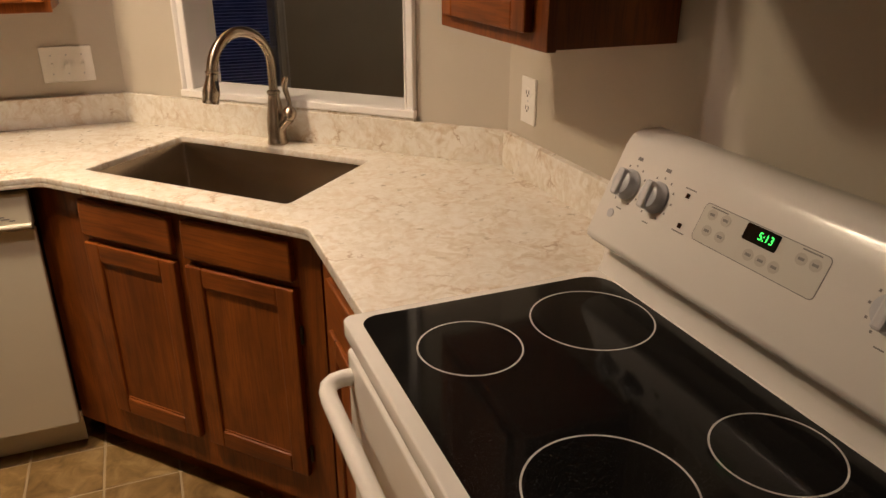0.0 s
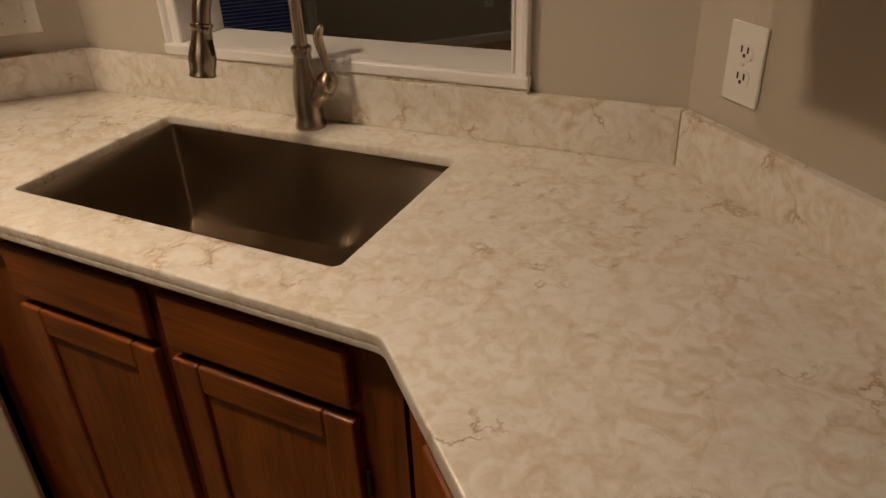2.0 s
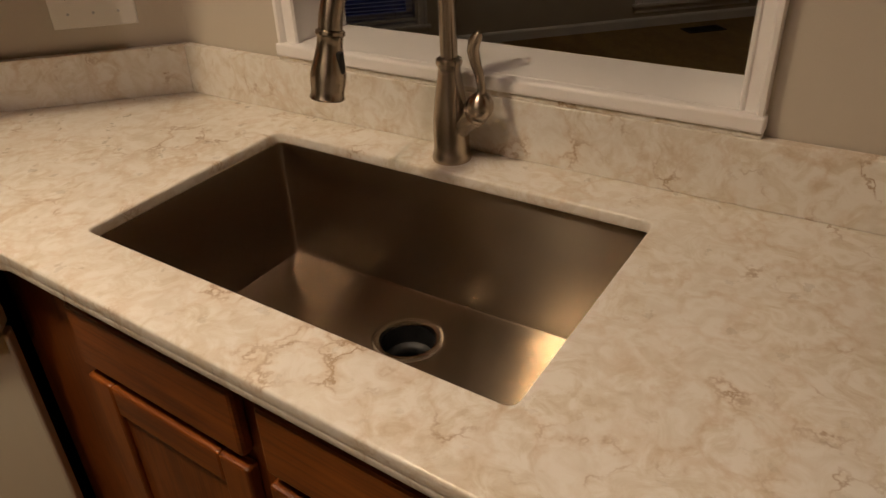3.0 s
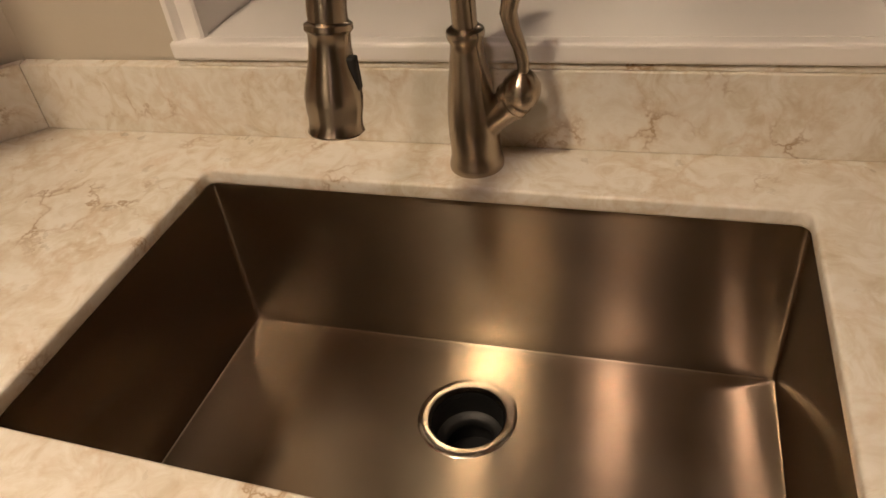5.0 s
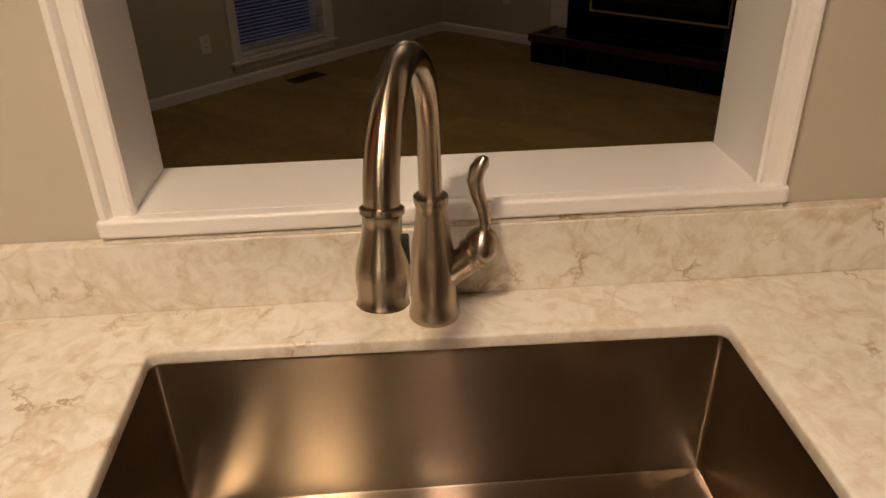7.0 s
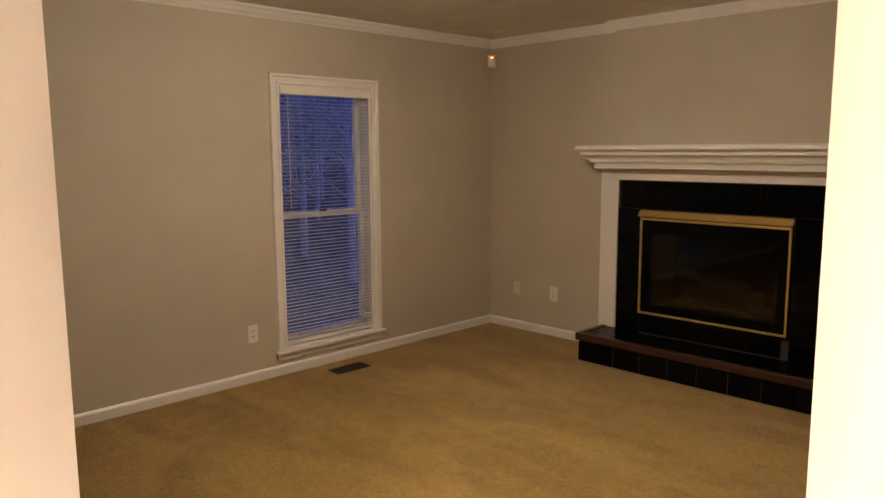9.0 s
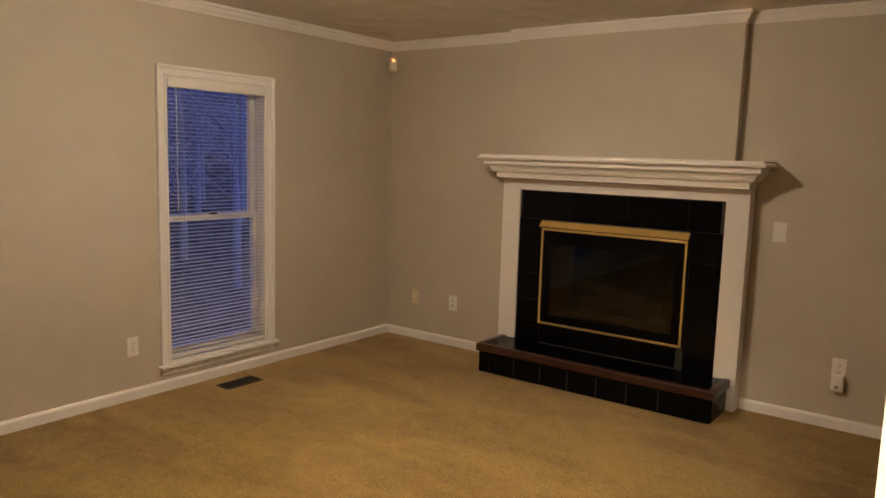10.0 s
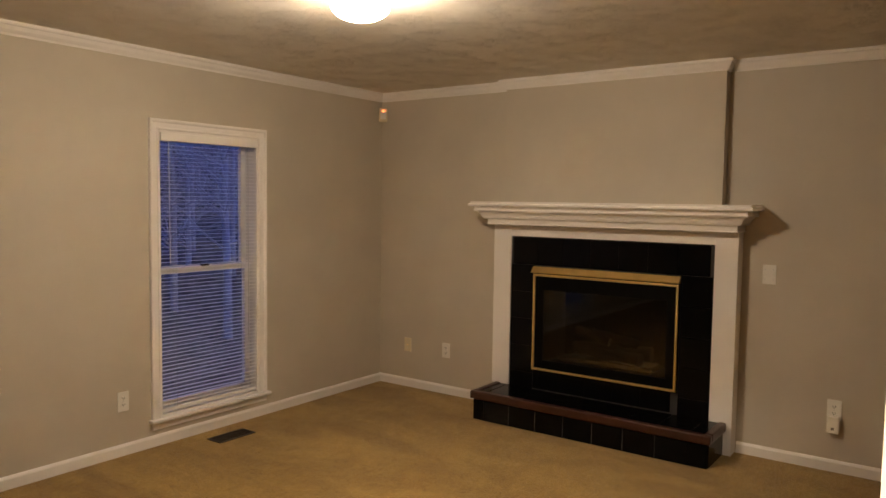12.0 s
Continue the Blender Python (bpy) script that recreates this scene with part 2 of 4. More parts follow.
def solid(name, bm, mat, m, label, category, group="", kind="", smooth=False, base=None):
    """A thing of one mesh."""
    if base is None:
        xs = [v.co for v in bm.verts]
        base = [sum(c[i] for c in xs) / len(xs) for i in (0, 1)] + [min(c[2] for c in xs)]
    bmesh.ops.translate(bm, verts=bm.verts, vec=-Vector(base))
    ob = new(name, finish(name, bm, mat, smooth))
    ob.matrix_world = m @ Matrix.Translation(base)
    return tagged(ob, label, category, group, kind)


def box(x0, y0, z0, x1, y1, z1, bevel=0.0, bm=None, seg=2):
    bm = bm or bmesh.new()
    made = bmesh.ops.create_cube(bm, size=1)["verts"]
    for v in made:
        v.co = Vector((x0 + (v.co.x + 0.5) * (x1 - x0), y0 + (v.co.y + 0.5) * (y1 - y0), z0 + (v.co.z + 0.5) * (z1 - z0)))
    if bevel:
        edges = list({e for v in made for e in v.link_edges})
        bmesh.ops.bevel(bm, geom=edges, offset=bevel, segments=seg, profile=0.5, affect="EDGES")
    return bm


def rounded(points, radii, steps=6):
    """A closed outline with rounded corners."""
    out = []
    for i, p in enumerate(points):
        p, a, b = Vector(p), Vector(points[i - 1]), Vector(points[(i + 1) % len(points)])
        r = radii[i] if isinstance(radii, (list, tuple)) else radii
        if not r:
            out.append(p)
            continue
        d1, d2 = (a - p).normalized(), (b - p).normalized()
        half = d1.angle(d2) / 2
        reach = r / math.tan(half)
        c = p + (d1 + d2).normalized() * (r / math.sin(half))
        s, e = p + d1 * reach - c, p + d2 * reach - c
        turn = s.angle_signed(e)
        for k in range(steps + 1):
            q = s.copy()
            q.rotate(Matrix.Rotation(-turn * k / steps, 2))
            out.append(c + q)
    return out


def prism(outline, z0, z1, holes=(), bevel=0.0, seg=3):
    bm = bmesh.new()
    edges = []
    for loop in (outline, *holes):
        vs = [bm.verts.new((p[0], p[1], z0)) for p in loop]
        edges += [bm.edges.new((vs[i - 1], vs[i])) for i in range(len(vs))]
    if holes:
        bmesh.ops.triangle_fill(bm, use_beauty=True, edges=edges)
    else:
        bm.faces.new([e.verts[1] for e in edges])
    up = bmesh.ops.extrude_face_region(bm, geom=bm.faces[:])
    bmesh.ops.translate(bm, vec=(0, 0, z1 - z0), verts=[v for v in up["geom"] if isinstance(v, bmesh.types.BMVert)])
    bmesh.ops.recalc_face_normals(bm, faces=bm.faces)
    if bevel:
        rim = [e for e in bm.edges if abs(e.verts[0].co.z - e.verts[1].co.z) < 1e-6 and len(e.link_faces) == 2 and e.calc_face_angle(0) > 0.7]
        bmesh.ops.bevel(bm, geom=rim, offset=bevel, segments=seg, profile=0.5, affect="EDGES", clamp_overlap=True)
    return bm


def lathe(profile, at=(0, 0, 0), steps=32, bm=None, axis=None):
    """Turned shape: rows of (radius, height); closes at radius 0."""
    bm = bm or bmesh.new()
    rings = []
    for r, z in profile:
        if r < 1e-6:
            rings.append([bm.verts.new((0, 0, z))])
        else:
            rings.append([bm.verts.new((r * math.cos(2 * math.pi * k / steps), r * math.sin(2 * math.pi * k / steps), z)) for k in range(steps)])
    for a, b in zip(rings, rings[1:]):
        for k in range(steps):
            q = [a[k % len(a)], a[(k + 1) % len(a)], b[(k + 1) % len(b)], b[k % len(b)]]
            q = list(dict.fromkeys(q))
            if len(q) > 2:
                bm.faces.new(q)
    turn = Vector((0, 0, 1)).rotation_difference(Vector(axis)).to_matrix().to_4x4() if axis else Matrix.Identity(4)
    bmesh.ops.transform(bm, matrix=Matrix.Translation(at) @ turn, verts=[v for ring in rings for v in ring])
    return bm


def tube(path, radii, steps=16, bm=None, closed=True):
    bm = bm or bmesh.new()
    path = [Vector(p) for p in path]
    side = None
    rings = []
    for i, p in enumerate(path):
        way = (path[min(i + 1, len(path) - 1)] - path[max(i - 1, 0)]).normalized()
        side = way.orthogonal() if side is None else side - way * side.dot(way)
        side.normalize()
        other = way.cross(side)
        r = radii[i] if isinstance(radii, (list, tuple)) else radii
        rings.append([bm.verts.new(p + r * (math.cos(a) * side + math.sin(a) * other)) for a in (2 * math.pi * k / steps for k in range(steps))])
    for a, b in zip(rings, rings[1:]):
        for k in range(steps):
            bm.faces.new((a[k], a[(k + 1) % steps], b[(k + 1) % steps], b[k]))
    if closed:
        bm.faces.new(rings[0])
        bm.faces.new(rings[-1])
    return bm


def moulding(profile, path, outs, bm=None):
    """A profile of (out, up) swept along corner points; outs: for each point the way out, long enough to mitre."""
    bm = bm or bmesh.new()
    rows = [[bm.verts.new(Vector(p) + Vector(o) * a + Vector((0, 0, b))) for a, b in profile] for p, o in zip(path, outs)]
    k = len(profile)
    for a, b in zip(rows, rows[1:]):
        for i in range(k):
            bm.faces.new((a[i], a[(i + 1) % k], b[(i + 1) % k], b[i]))
    bm.faces.new(rows[0])
    bm.faces.new(rows[-1])
    return bm


def wall_sheet(x0, x1, z0, z1, thick, holes=(), back=None):
    """An upright wall in the plane y = 0, thick towards +y, with openings (x0, x1, z0, z1) through it."""
    bm = bmesh.new()
    b0, b1 = back or (x0, x1)
    xs = sorted({x0, x1, *(h[i] for h in holes for i in (0, 1))})
    zs = sorted({z0, z1, *(h[i] for h in holes for i in (2, 3))})
    grid = {}
    for x in xs:
        for z in zs:
            xb = b0 if x == x0 else b1 if x == x1 else x
            grid[x, z] = (bm.verts.new((x, 0, z)), bm.verts.new((xb, thick, z)))
    full = set()
    for i in range(len(xs) - 1):
        for j in range(len(zs) - 1):
            cx, cz = (xs[i] + xs[i + 1]) / 2, (zs[j] + zs[j + 1]) / 2
            if not any(h[0] < cx < h[1] and h[2] < cz < h[3] for h in holes):
                full.add((i, j))
    for i, j in full:
        c = [grid[xs[i], zs[j]], grid[xs[i + 1], zs[j]], grid[xs[i + 1], zs[j + 1]], grid[xs[i], zs[j + 1]]]
        bm.faces.new([p[0] for p in c])
        bm.faces.new([p[1] for p in reversed(c)])
        for (di, dj), (a, b) in (((0, -1), (0, 1)), ((1, 0), (1, 2)), ((0, 1), (2, 3)), ((-1, 0), (3, 0))):
            if (i + di, j + dj) not in full:
                bm.faces.new((c[a][0], c[a][1], c[b][1], c[b][0]))
    for v in [v for v in bm.verts if not v.link_faces]:
        bm.verts.remove(v)
    return bm


# ---- the shell ----
H = 2.42
solid("wall_stove", prism([(0, -4.8), (0.13, -4.8), (0.13, 0.054), (0, 0)], 0, H), WALL, KIT, "greige painted kitchen wall behind the range", "wall", kind="structure")
solid("wall_switches", prism([(-4.4, 0.972), (-0.972, 0.972), (-0.918, 1.102), (-4.4, 1.102)], 0, H), WALL, KIT, "greige painted kitchen wall with a switch plate", "wall", kind="structure")
solid("wall_hatch", wall_sheet(-1.3746, 0.0, 0, H, 0.13, [(-1.089, -0.290, 1.008, 1.946)], (-1.4284, 0.0538)), WALL, DIA, "greige painted diagonal wall with an open hatch", "wall", kind="structure", base=(-0.7, 0, 0))
solid("wall_kitchen_end", box(-4.53, -4.93, 0, -4.4, 1.102, H), WALL, KIT, "plain greige kitchen wall", "wall", kind="structure")
solid("wall_kitchen_back", box(-4.4, -4.93, 0, 0.13, -4.8, H), WALL, KIT, "plain greige kitchen wall", "wall", kind="structure")
WX, WY = 3.85, 4.285
NOR = pose(WX, WY, 0, 0, 0, 0)   # the window wall, which runs off to -x
WIN = (-2.102, -1.315, 0.163, 1.956)
NEXT = -2.40                        # from one window to the next
north = wall_sheet(-7.5, 0.16, 0, H, 0.16, [WIN, (WIN[0] + NEXT, WIN[1] + NEXT, WIN[2], WIN[3])])
solid("wall_north", north, WALL, NOR, "greige painted living room wall with two windows", "wall", kind="structure")
east = wall_sheet(-WY, 3.6, 0, H, 0.15, [(-2.69, -1.77, 0.39, 0.945)])
solid("wall_east", east, WALL, Matrix.Translation((WX, 0, 0)) @ pose(0, 0, 0, 0, 0, -90), "greige painted living room wall behind the fireplace", "wall", kind="structure")
solid("wall_west", box(-3.65, 1.25, 0, -3.5, WY, H), WALL, ROOM, "plain greige living room wall", "wall", kind="structure")
solid("wall_south", box(0.13, -3.75, 0, WX + 0.15, -3.6, H), WALL, ROOM, "plain greige living room wall", "wall", kind="structure")
solid("ceiling", box(-4.6, -5.0, H, 4.0, 4.5, H + 0.1), CEIL, ROOM, "off-white ceiling with a stippled plaster texture", "ceiling", kind="structure")


def kit2(x, y):
    p = KIT @ Vector((x, y, 0))
    return (p.x, p.y)


carpet = prism([(WX, WY), (-3.5, WY), (-3.5, 1.3), kit2(-3.33, 1.102), kit2(-0.918, 1.102), kit2(0.13, 0.054), kit2(0.13, -3.6), (WX, -3.6)], -0.03, 0)
solid("floor_living", carpet, CARPET, ROOM, "tan cut-pile carpet with vacuum marks", "carpet", kind="structure", base=(1.5, 2, 0))

# chimney breast
solid("chimney_breast", box(3.772, 1.489, 1.40, WX - 0.001, 3.036, H), WALL, ROOM, "greige painted chimney breast above the mantel", "chimney breast", kind="structure")

# crown moulding and skirting of the living room
def mitre(a, b):
    """The way out at a corner between walls that face a and b."""
    d = a[0] * b[1] - a[1] * b[0]
    return ((b[1] - a[1]) / d, (a[0] - b[0]) / d, 0)


nw = NOR.to_3x3() @ Vector((0, -1, 0))
faces_n, faces_w = (nw.x, nw.y, 0), (-1, 0, 0)
crown = [(0, -0.068), (0.006, -0.068), (0.009, -0.057), (0.014, -0.052), (0.024, -0.040), (0.033, -0.021), (0.040, -0.018), (0.044, -0.010), (0.044, 0), (0, 0)]
west_end = NOR @ Vector((-7.35, 0, 0))
cr = moulding(crown, [(west_end.x, west_end.y, H), (WX, WY, H), (WX, 3.036, H), (3.772, 3.036, H), (3.772, 1.489, H), (WX, 1.489, H), (WX, -3.6, H)],
              [faces_n, mitre(faces_n, faces_w), (-1, 1, 0), (-1, 1, 0), (-1, -1, 0), (-1, -1, 0), (-1, 0, 0)])
solid("crown_trim", cr, TRIM, ROOM, "white painted crown moulding below the ceiling", "crown moulding", kind="structure", base=(WX, WY, H))
skirt = [(0, 0), (0.014, 0), (0.014, 0.054), (0.011, 0.060), (0.005, 0.068), (0, 0.070)]
solid("baseboard", moulding(skirt, [(west_end.x, west_end.y, 0), (WX, WY, 0), (WX, 3.10, 0)], [faces_n, mitre(faces_n, faces_w), (-1, 0, 0)]), TRIM, ROOM,
      "white painted baseboard above the carpet", "baseboard", kind="structure", base=(WX, WY, 0))
solid("baseboard", moulding(skirt, [(WX, 1.368, 0), (WX, -3.6, 0)], [(-1, 0, 0), (-1, 0, 0)]), TRIM, ROOM,
      "white painted baseboard beside the fireplace", "baseboard", kind="structure", base=(WX, 0, 0))

# ---- the hatch: lining, casing and sill ----
hatch = thing("trim_hatch", DIA, (-0.690, 0, 1.01), "white painted wooden lining of an open serving hatch", "hatch", kind="structure")
HB = (-0.690, 0, 1.01)
S_IN, S_OUT, S_TOP = (-1.073, -0.306), (-1.113, -0.272), 1.044
for x0, x1 in ((S_IN[0] - 0.016, S_IN[0]), (S_IN[1], S_IN[1] + 0.016)):
    part("jamb", box(x0, -0.004, S_TOP, x1, 0.134, 1.930), TRIM, hatch, base=HB)
part("head", box(S_IN[0] - 0.016, -0.004, 1.930, S_IN[1] + 0.016, 0.134, 1.946), TRIM, hatch, base=HB)
face = [(0, 0), (0.009, 0.0), (0.013, 0.003), (0.013, 0.007), (0.009, 0.010), (0.011, 0.027), (0.016, 0.029), (0.021, 0.033), (0.021, 0.040), (0.018, 0.042), (0, 0.042)]


def casing(x_in, x_out, z0, z1, y, toward, rise=0.0):
    """An upright casing board of stepped profile."""
    bm = bmesh.new()
    sign = 1 if x_out > x_in else -1
    k = abs(x_out - x_in) / 0.042
    rows = [[bm.verts.new((x_in + sign * b * k, y + toward * a, z + m * b * k)) for a, b in face] for z, m in ((z0, 0), (z1, rise))]
    n = len(face)
    for i in range(n):
        bm.faces.new((rows[0][i], rows[0][(i + 1) % n], rows[1][(i + 1) % n], rows[1][i]))
    bm.faces.new(rows[0])
    bm.faces.new(rows[1])
    return bm


part("casing", casing(S_IN[0] + 0.004, S_OUT[0] + 0.004, S_TOP, 1.972, -0.0005, -1), TRIM, hatch, base=HB)
part("casing", casing(S_IN[1] - 0.004, S_OUT[1] - 0.004, S_TOP, 1.972, -0.0005, -1), TRIM, hatch, base=HB)
part("casing", box(S_IN[0] + 0.004, -0.0185, 1.933, S_IN[1] - 0.004, -0.0005, 1.972, 0.003), TRIM, hatch, base=HB)
sill = box(S_OUT[0], -0.026, 1.0205, S_OUT[1], -0.004, S_TOP, 0.005, seg=3)
box(S_IN[0], -0.006, 1.0125, S_IN[1], 0.138, S_TOP - 0.0002, 0.0, sill)
part("sill", sill, TRIM, hatch, base=HB)
part("caulk_bead", box(S_OUT[0] + 0.002, -0.0205, 1.0117, S_OUT[1] - 0.002, -0.0065, 1.0203, 0.002), QUARTZ, hatch, base=HB)

# ---- kitchen: worktop, splashbacks ----
SINK = (-1.050, -0.371, -0.522, -0.113)


def dia_to_kit(s, d):
    p = KIT.inverted() @ (DIA @ Vector((s, d, 0)))
    return Vector((p.x, p.y))


outline = rounded([(-2.6, 0.360), (-1.205, 0.360), (-0.624, -0.282), (-0.624, -0.708), (-0.003, -0.708), (-0.003, -0.0015), (-0.9735, 0.969), (-2.6, 0.969)],
                  [0, 0.05, 0.035, 0.0, 0, 0, 0, 0])
cut = [dia_to_kit(*p) for p in rounded([(-1.046, -0.502), (-0.373, -0.525), (-0.371, -0.120), (-1.056, -0.108)], 0.012, 4)]
WTB = (-0.9, 0.1, 0.884)
worktop = thing("worktop", KIT, WTB, "cream quartz worktop with tan veins and a sink cutout", "worktop")
part("slab", prism(outline, 0.894, 0.914, [cut], 0.004), QUARTZ, worktop, base=WTB, smooth=35)
strip = rounded([(-2.6, 0.3606), (-1.2047, 0.3606), (-0.6234, -0.2818), (-0.6234, -0.708), (-0.594, -0.708), (-0.594, -0.270), (-1.190, 0.390), (-2.6, 0.390)], [0, 0.05, 0.035, 0, 0, 0.01, 0.02, 0])
part("front_edge", prism(strip, 0.884, 0.8985, (), 0.002, 2), QUARTZ, worktop, base=WTB, smooth=35)
splash = "cream veined quartz splashback standing on the worktop"
solid("splashback", prism([(-2.6, 0.951), (-0.982, 0.951), (-0.975, 0.970), (-2.6, 0.970)], 0.9138, 1.0115, (), 0.002, 2), QUARTZ, KIT, splash, "splashback", "splashbacks")
p, q = dia_to_kit(-1.365, -0.022), dia_to_kit(-0.008, -0.022)
p2, q2 = dia_to_kit(-1.372, -0.002), dia_to_kit(0.0, -0.002)
solid("splashback", prism([p, q, q2, p2], 0.9138, 1.0115, (), 0.002, 2), QUARTZ, KIT, splash, "splashback", "splashbacks")
solid("splashback", prism([(-0.022, -0.708), (-0.002, -0.708), (-0.002, -0.006), (-0.022, -0.014)], 0.9138, 1.0115, (), 0.002, 2), QUARTZ, KIT, splash, "splashback", "splashbacks")

# ---- undermount sink ----
SB = (-0.7215, -0.33, 0.655)
sink = thing("kitchen_sink", DIA, SB, "brushed stainless steel undermount sink with one deep bowl", "sink")


def bowl_ring(inset, z, mix=0.0, centre=(-0.714, -0.226), radius=0.046):
    x0, x1, y0, y1 = SINK[0] - 0.008 + inset, SINK[1] + 0.008 - inset, SINK[2] - 0.008 + inset, SINK[3] + 0.008 - inset
    corners = rounded([(x0, y0), (x1, y0), (x1, y1), (x0, y1)], 0.007, 6)
    loop = []
    for k, p in enumerate(corners):
        loop.append(p)
        if k % 7 == 6:
            q = corners[(k + 1) % len(corners)]
            loop += [p.lerp(q, m / 14) for m in range(1, 14)]
    out = []
    for p in loop:
        way = (p - Vector(centre)).normalized()
        q = p.lerp(Vector(centre) + way * radius, mix)
        out.append((q.x, q.y, z))
    return out


bowl = bmesh.new()
levels = [(-0.02, 0.8935, 0), (0, 0.8935, 0), (0.001, 0.8915, 0), (0.0025, 0.668, 0), (0.0035, 0.6645, 0), (0.006, 0.6632, 0),
          (0.006, 0.6624, 0.3), (0.006, 0.6616, 0.6), (0.006, 0.6612, 0.8), (0.006, 0.6609, 0.985), (0.006, 0.6500, 1.0)]
rings = [[bowl.verts.new(c) for c in bowl_ring(i, z, m)] for i, z, m in levels]
for a, b in zip(rings, rings[1:]):
    n = len(a)
    for k in range(n):
        bowl.faces.new((a[k], a[(k + 1) % n], b[(k + 1) % n], b[k]))
shell = part("bowl", bowl, STEEL, sink, base=SB, smooth=30)
thick = shell.modifiers.new("thickness", "SOLIDIFY")
thick.thickness, thick.offset = 0.0015, -1
drain = part("drain_flange", lathe([(0.043, 0.648), (0.0445, 0.656), (0.047, 0.6618), (0.053, 0.6628), (0.058, 0.6622), (0.0605, 0.6606), (0.0605, 0.658)], (-0.714, -0.226, 0), 48), CHROME, sink, "polished steel drain flange", SB, True)
part("drain_throat", lathe([(0.0435, 0.655), (0.042, 0.63), (0.042, 0.57), (0, 0.57)], (-0.714, -0.226, 0), 40), BLACK, sink, "black rubber drain throat", SB, True)
part("splash_guard", lathe([(0.0415, 0.622), (0.033, 0.619), (0.030, 0.614), (0.030, 0.608), (0.033, 0.606), (0.0415, 0.604)], (-0.714, -0.226, 0), 40), BLACK, sink, "black rubber guard", SB, True)
part("retaining_ring", lathe([(0.0300, 0.6135), (0.0315, 0.6165), (0.0325, 0.6165), (0.0325, 0.6135)], (-0.714, -0.226, 0), 40), CHROME, sink, "thin steel ring", SB, True)

# ---- faucet ----
FX, FY = -0.719, -0.064
FB = (FX, FY, 0.914)
faucet = thing("kitchen_faucet", DIA, FB, "brushed nickel pull-down faucet with a high arched spout", "faucet")
part("body", lathe([(0, 0.9142), (0.031, 0.9142), (0.0315, 0.918), (0.0305, 0.924), (0.0285, 0.929), (0.0282, 0.94), (0.0285, 0.96), (0.0275, 0.985), (0.0245, 1.012), (0.0205, 1.036),
                    (0.0178, 1.055), (0.0172, 1.062), (0.0198, 1.067), (0.0205, 1.071), (0.0198, 1.075), (0.016, 1.078), (0, 1.078)], (FX, FY, 0), 40), NICKEL, faucet, base=FB, smooth=True)
HX, HY = -0.769, -0.266
reach = Vector((HX - FX, HY - FY, 0))
span = reach.length
reach.normalize()
arc = [(Vector((FX, FY, z)), 0.0132) for z in (1.07, 1.10, 1.125)]
BEND = 0.985 * math.pi
R = span / (1 - math.cos(BEND))
for k in range(0, 25):
    a = BEND * k / 24
    arc.append((Vector((FX, FY, 1.151)) + reach * (R - R * math.cos(a)) + Vector((0, 0, R * math.sin(a))), 0.0132 + 0.0025 * k / 24))
part("spout", tube([a for a, r in arc], [r for a, r in arc], 24), NICKEL, faucet, base=FB, smooth=True)
tip = Vector((0, 0, -1)) + reach * 0.20
head = part("spray_head", lathe([(0, -0.003), (0.0165, -0.003), (0.0190, -0.001), (0.0192, 0.003), (0.0168, 0.006), (0.0168, 0.016), (0.0188, 0.030), (0.0222, 0.045), (0.0236, 0.055), (0.0232, 0.064), (0.0218, 0.073), (0.0220, 0.080), (0.0234, 0.084), (0.0216, 0.086), (0, 0.0845)],
     (HX, HY, 1.158), 40, axis=tip), NICKEL, faucet, base=FB, smooth=True)
part("spray_button", box(HX + 0.012, HY - 0.012, 1.108, HX + 0.0215, HY - 0.003, 1.136, 0.002), BLACK, faucet, "black spray button", FB)
hx, hz = -0.662, 1.012
part("valve_arm", tube([(FX + 0.012, FY, 0.962), (FX + 0.026, FY - 0.003, 0.980), (hx - 0.004, FY - 0.008, 1.004)], [0.0155, 0.0175, 0.0195], 24), NICKEL, faucet, base=FB, smooth=True)
part("valve_collar", lathe([(0.0195, -0.003), (0.0215, -0.002), (0.0215, 0.002), (0.0195, 0.003)], (hx - 0.011, FY - 0.006, 0.999), 32, axis=(0.033, -0.005, 0.025)), NICKEL, faucet, base=FB, smooth=True)
part("valve_cap", lathe([(0, -0.022), (0.012, -0.0185), (0.0195, -0.008), (0.0212, 0.001), (0.0195, 0.010), (0.013, 0.019), (0.006, 0.024), (0, 0.025)], (hx, FY - 0.009, hz), 32, axis=(0.2, 0, 1)), NICKEL, faucet, base=FB, smooth=True)
lever = [(hx + 0.003, 1.028, 0.006), (hx + 0.004, 1.045, 0.0065), (hx + 0.001, 1.062, 0.0072), (hx - 0.005, 1.080, 0.0082), (hx - 0.008, 1.097, 0.009), (hx - 0.005, 1.110, 0.0092), (hx + 0.001, 1.119, 0.008), (hx + 0.004, 1.124, 0.004)]
part("lever", tube([(x, FY - 0.010 - 0.004 * (z - 1.03) / 0.09, z) for x, z, r in lever], [r for x, z, r in lever], 16), NICKEL, faucet, base=FB, smooth=True)

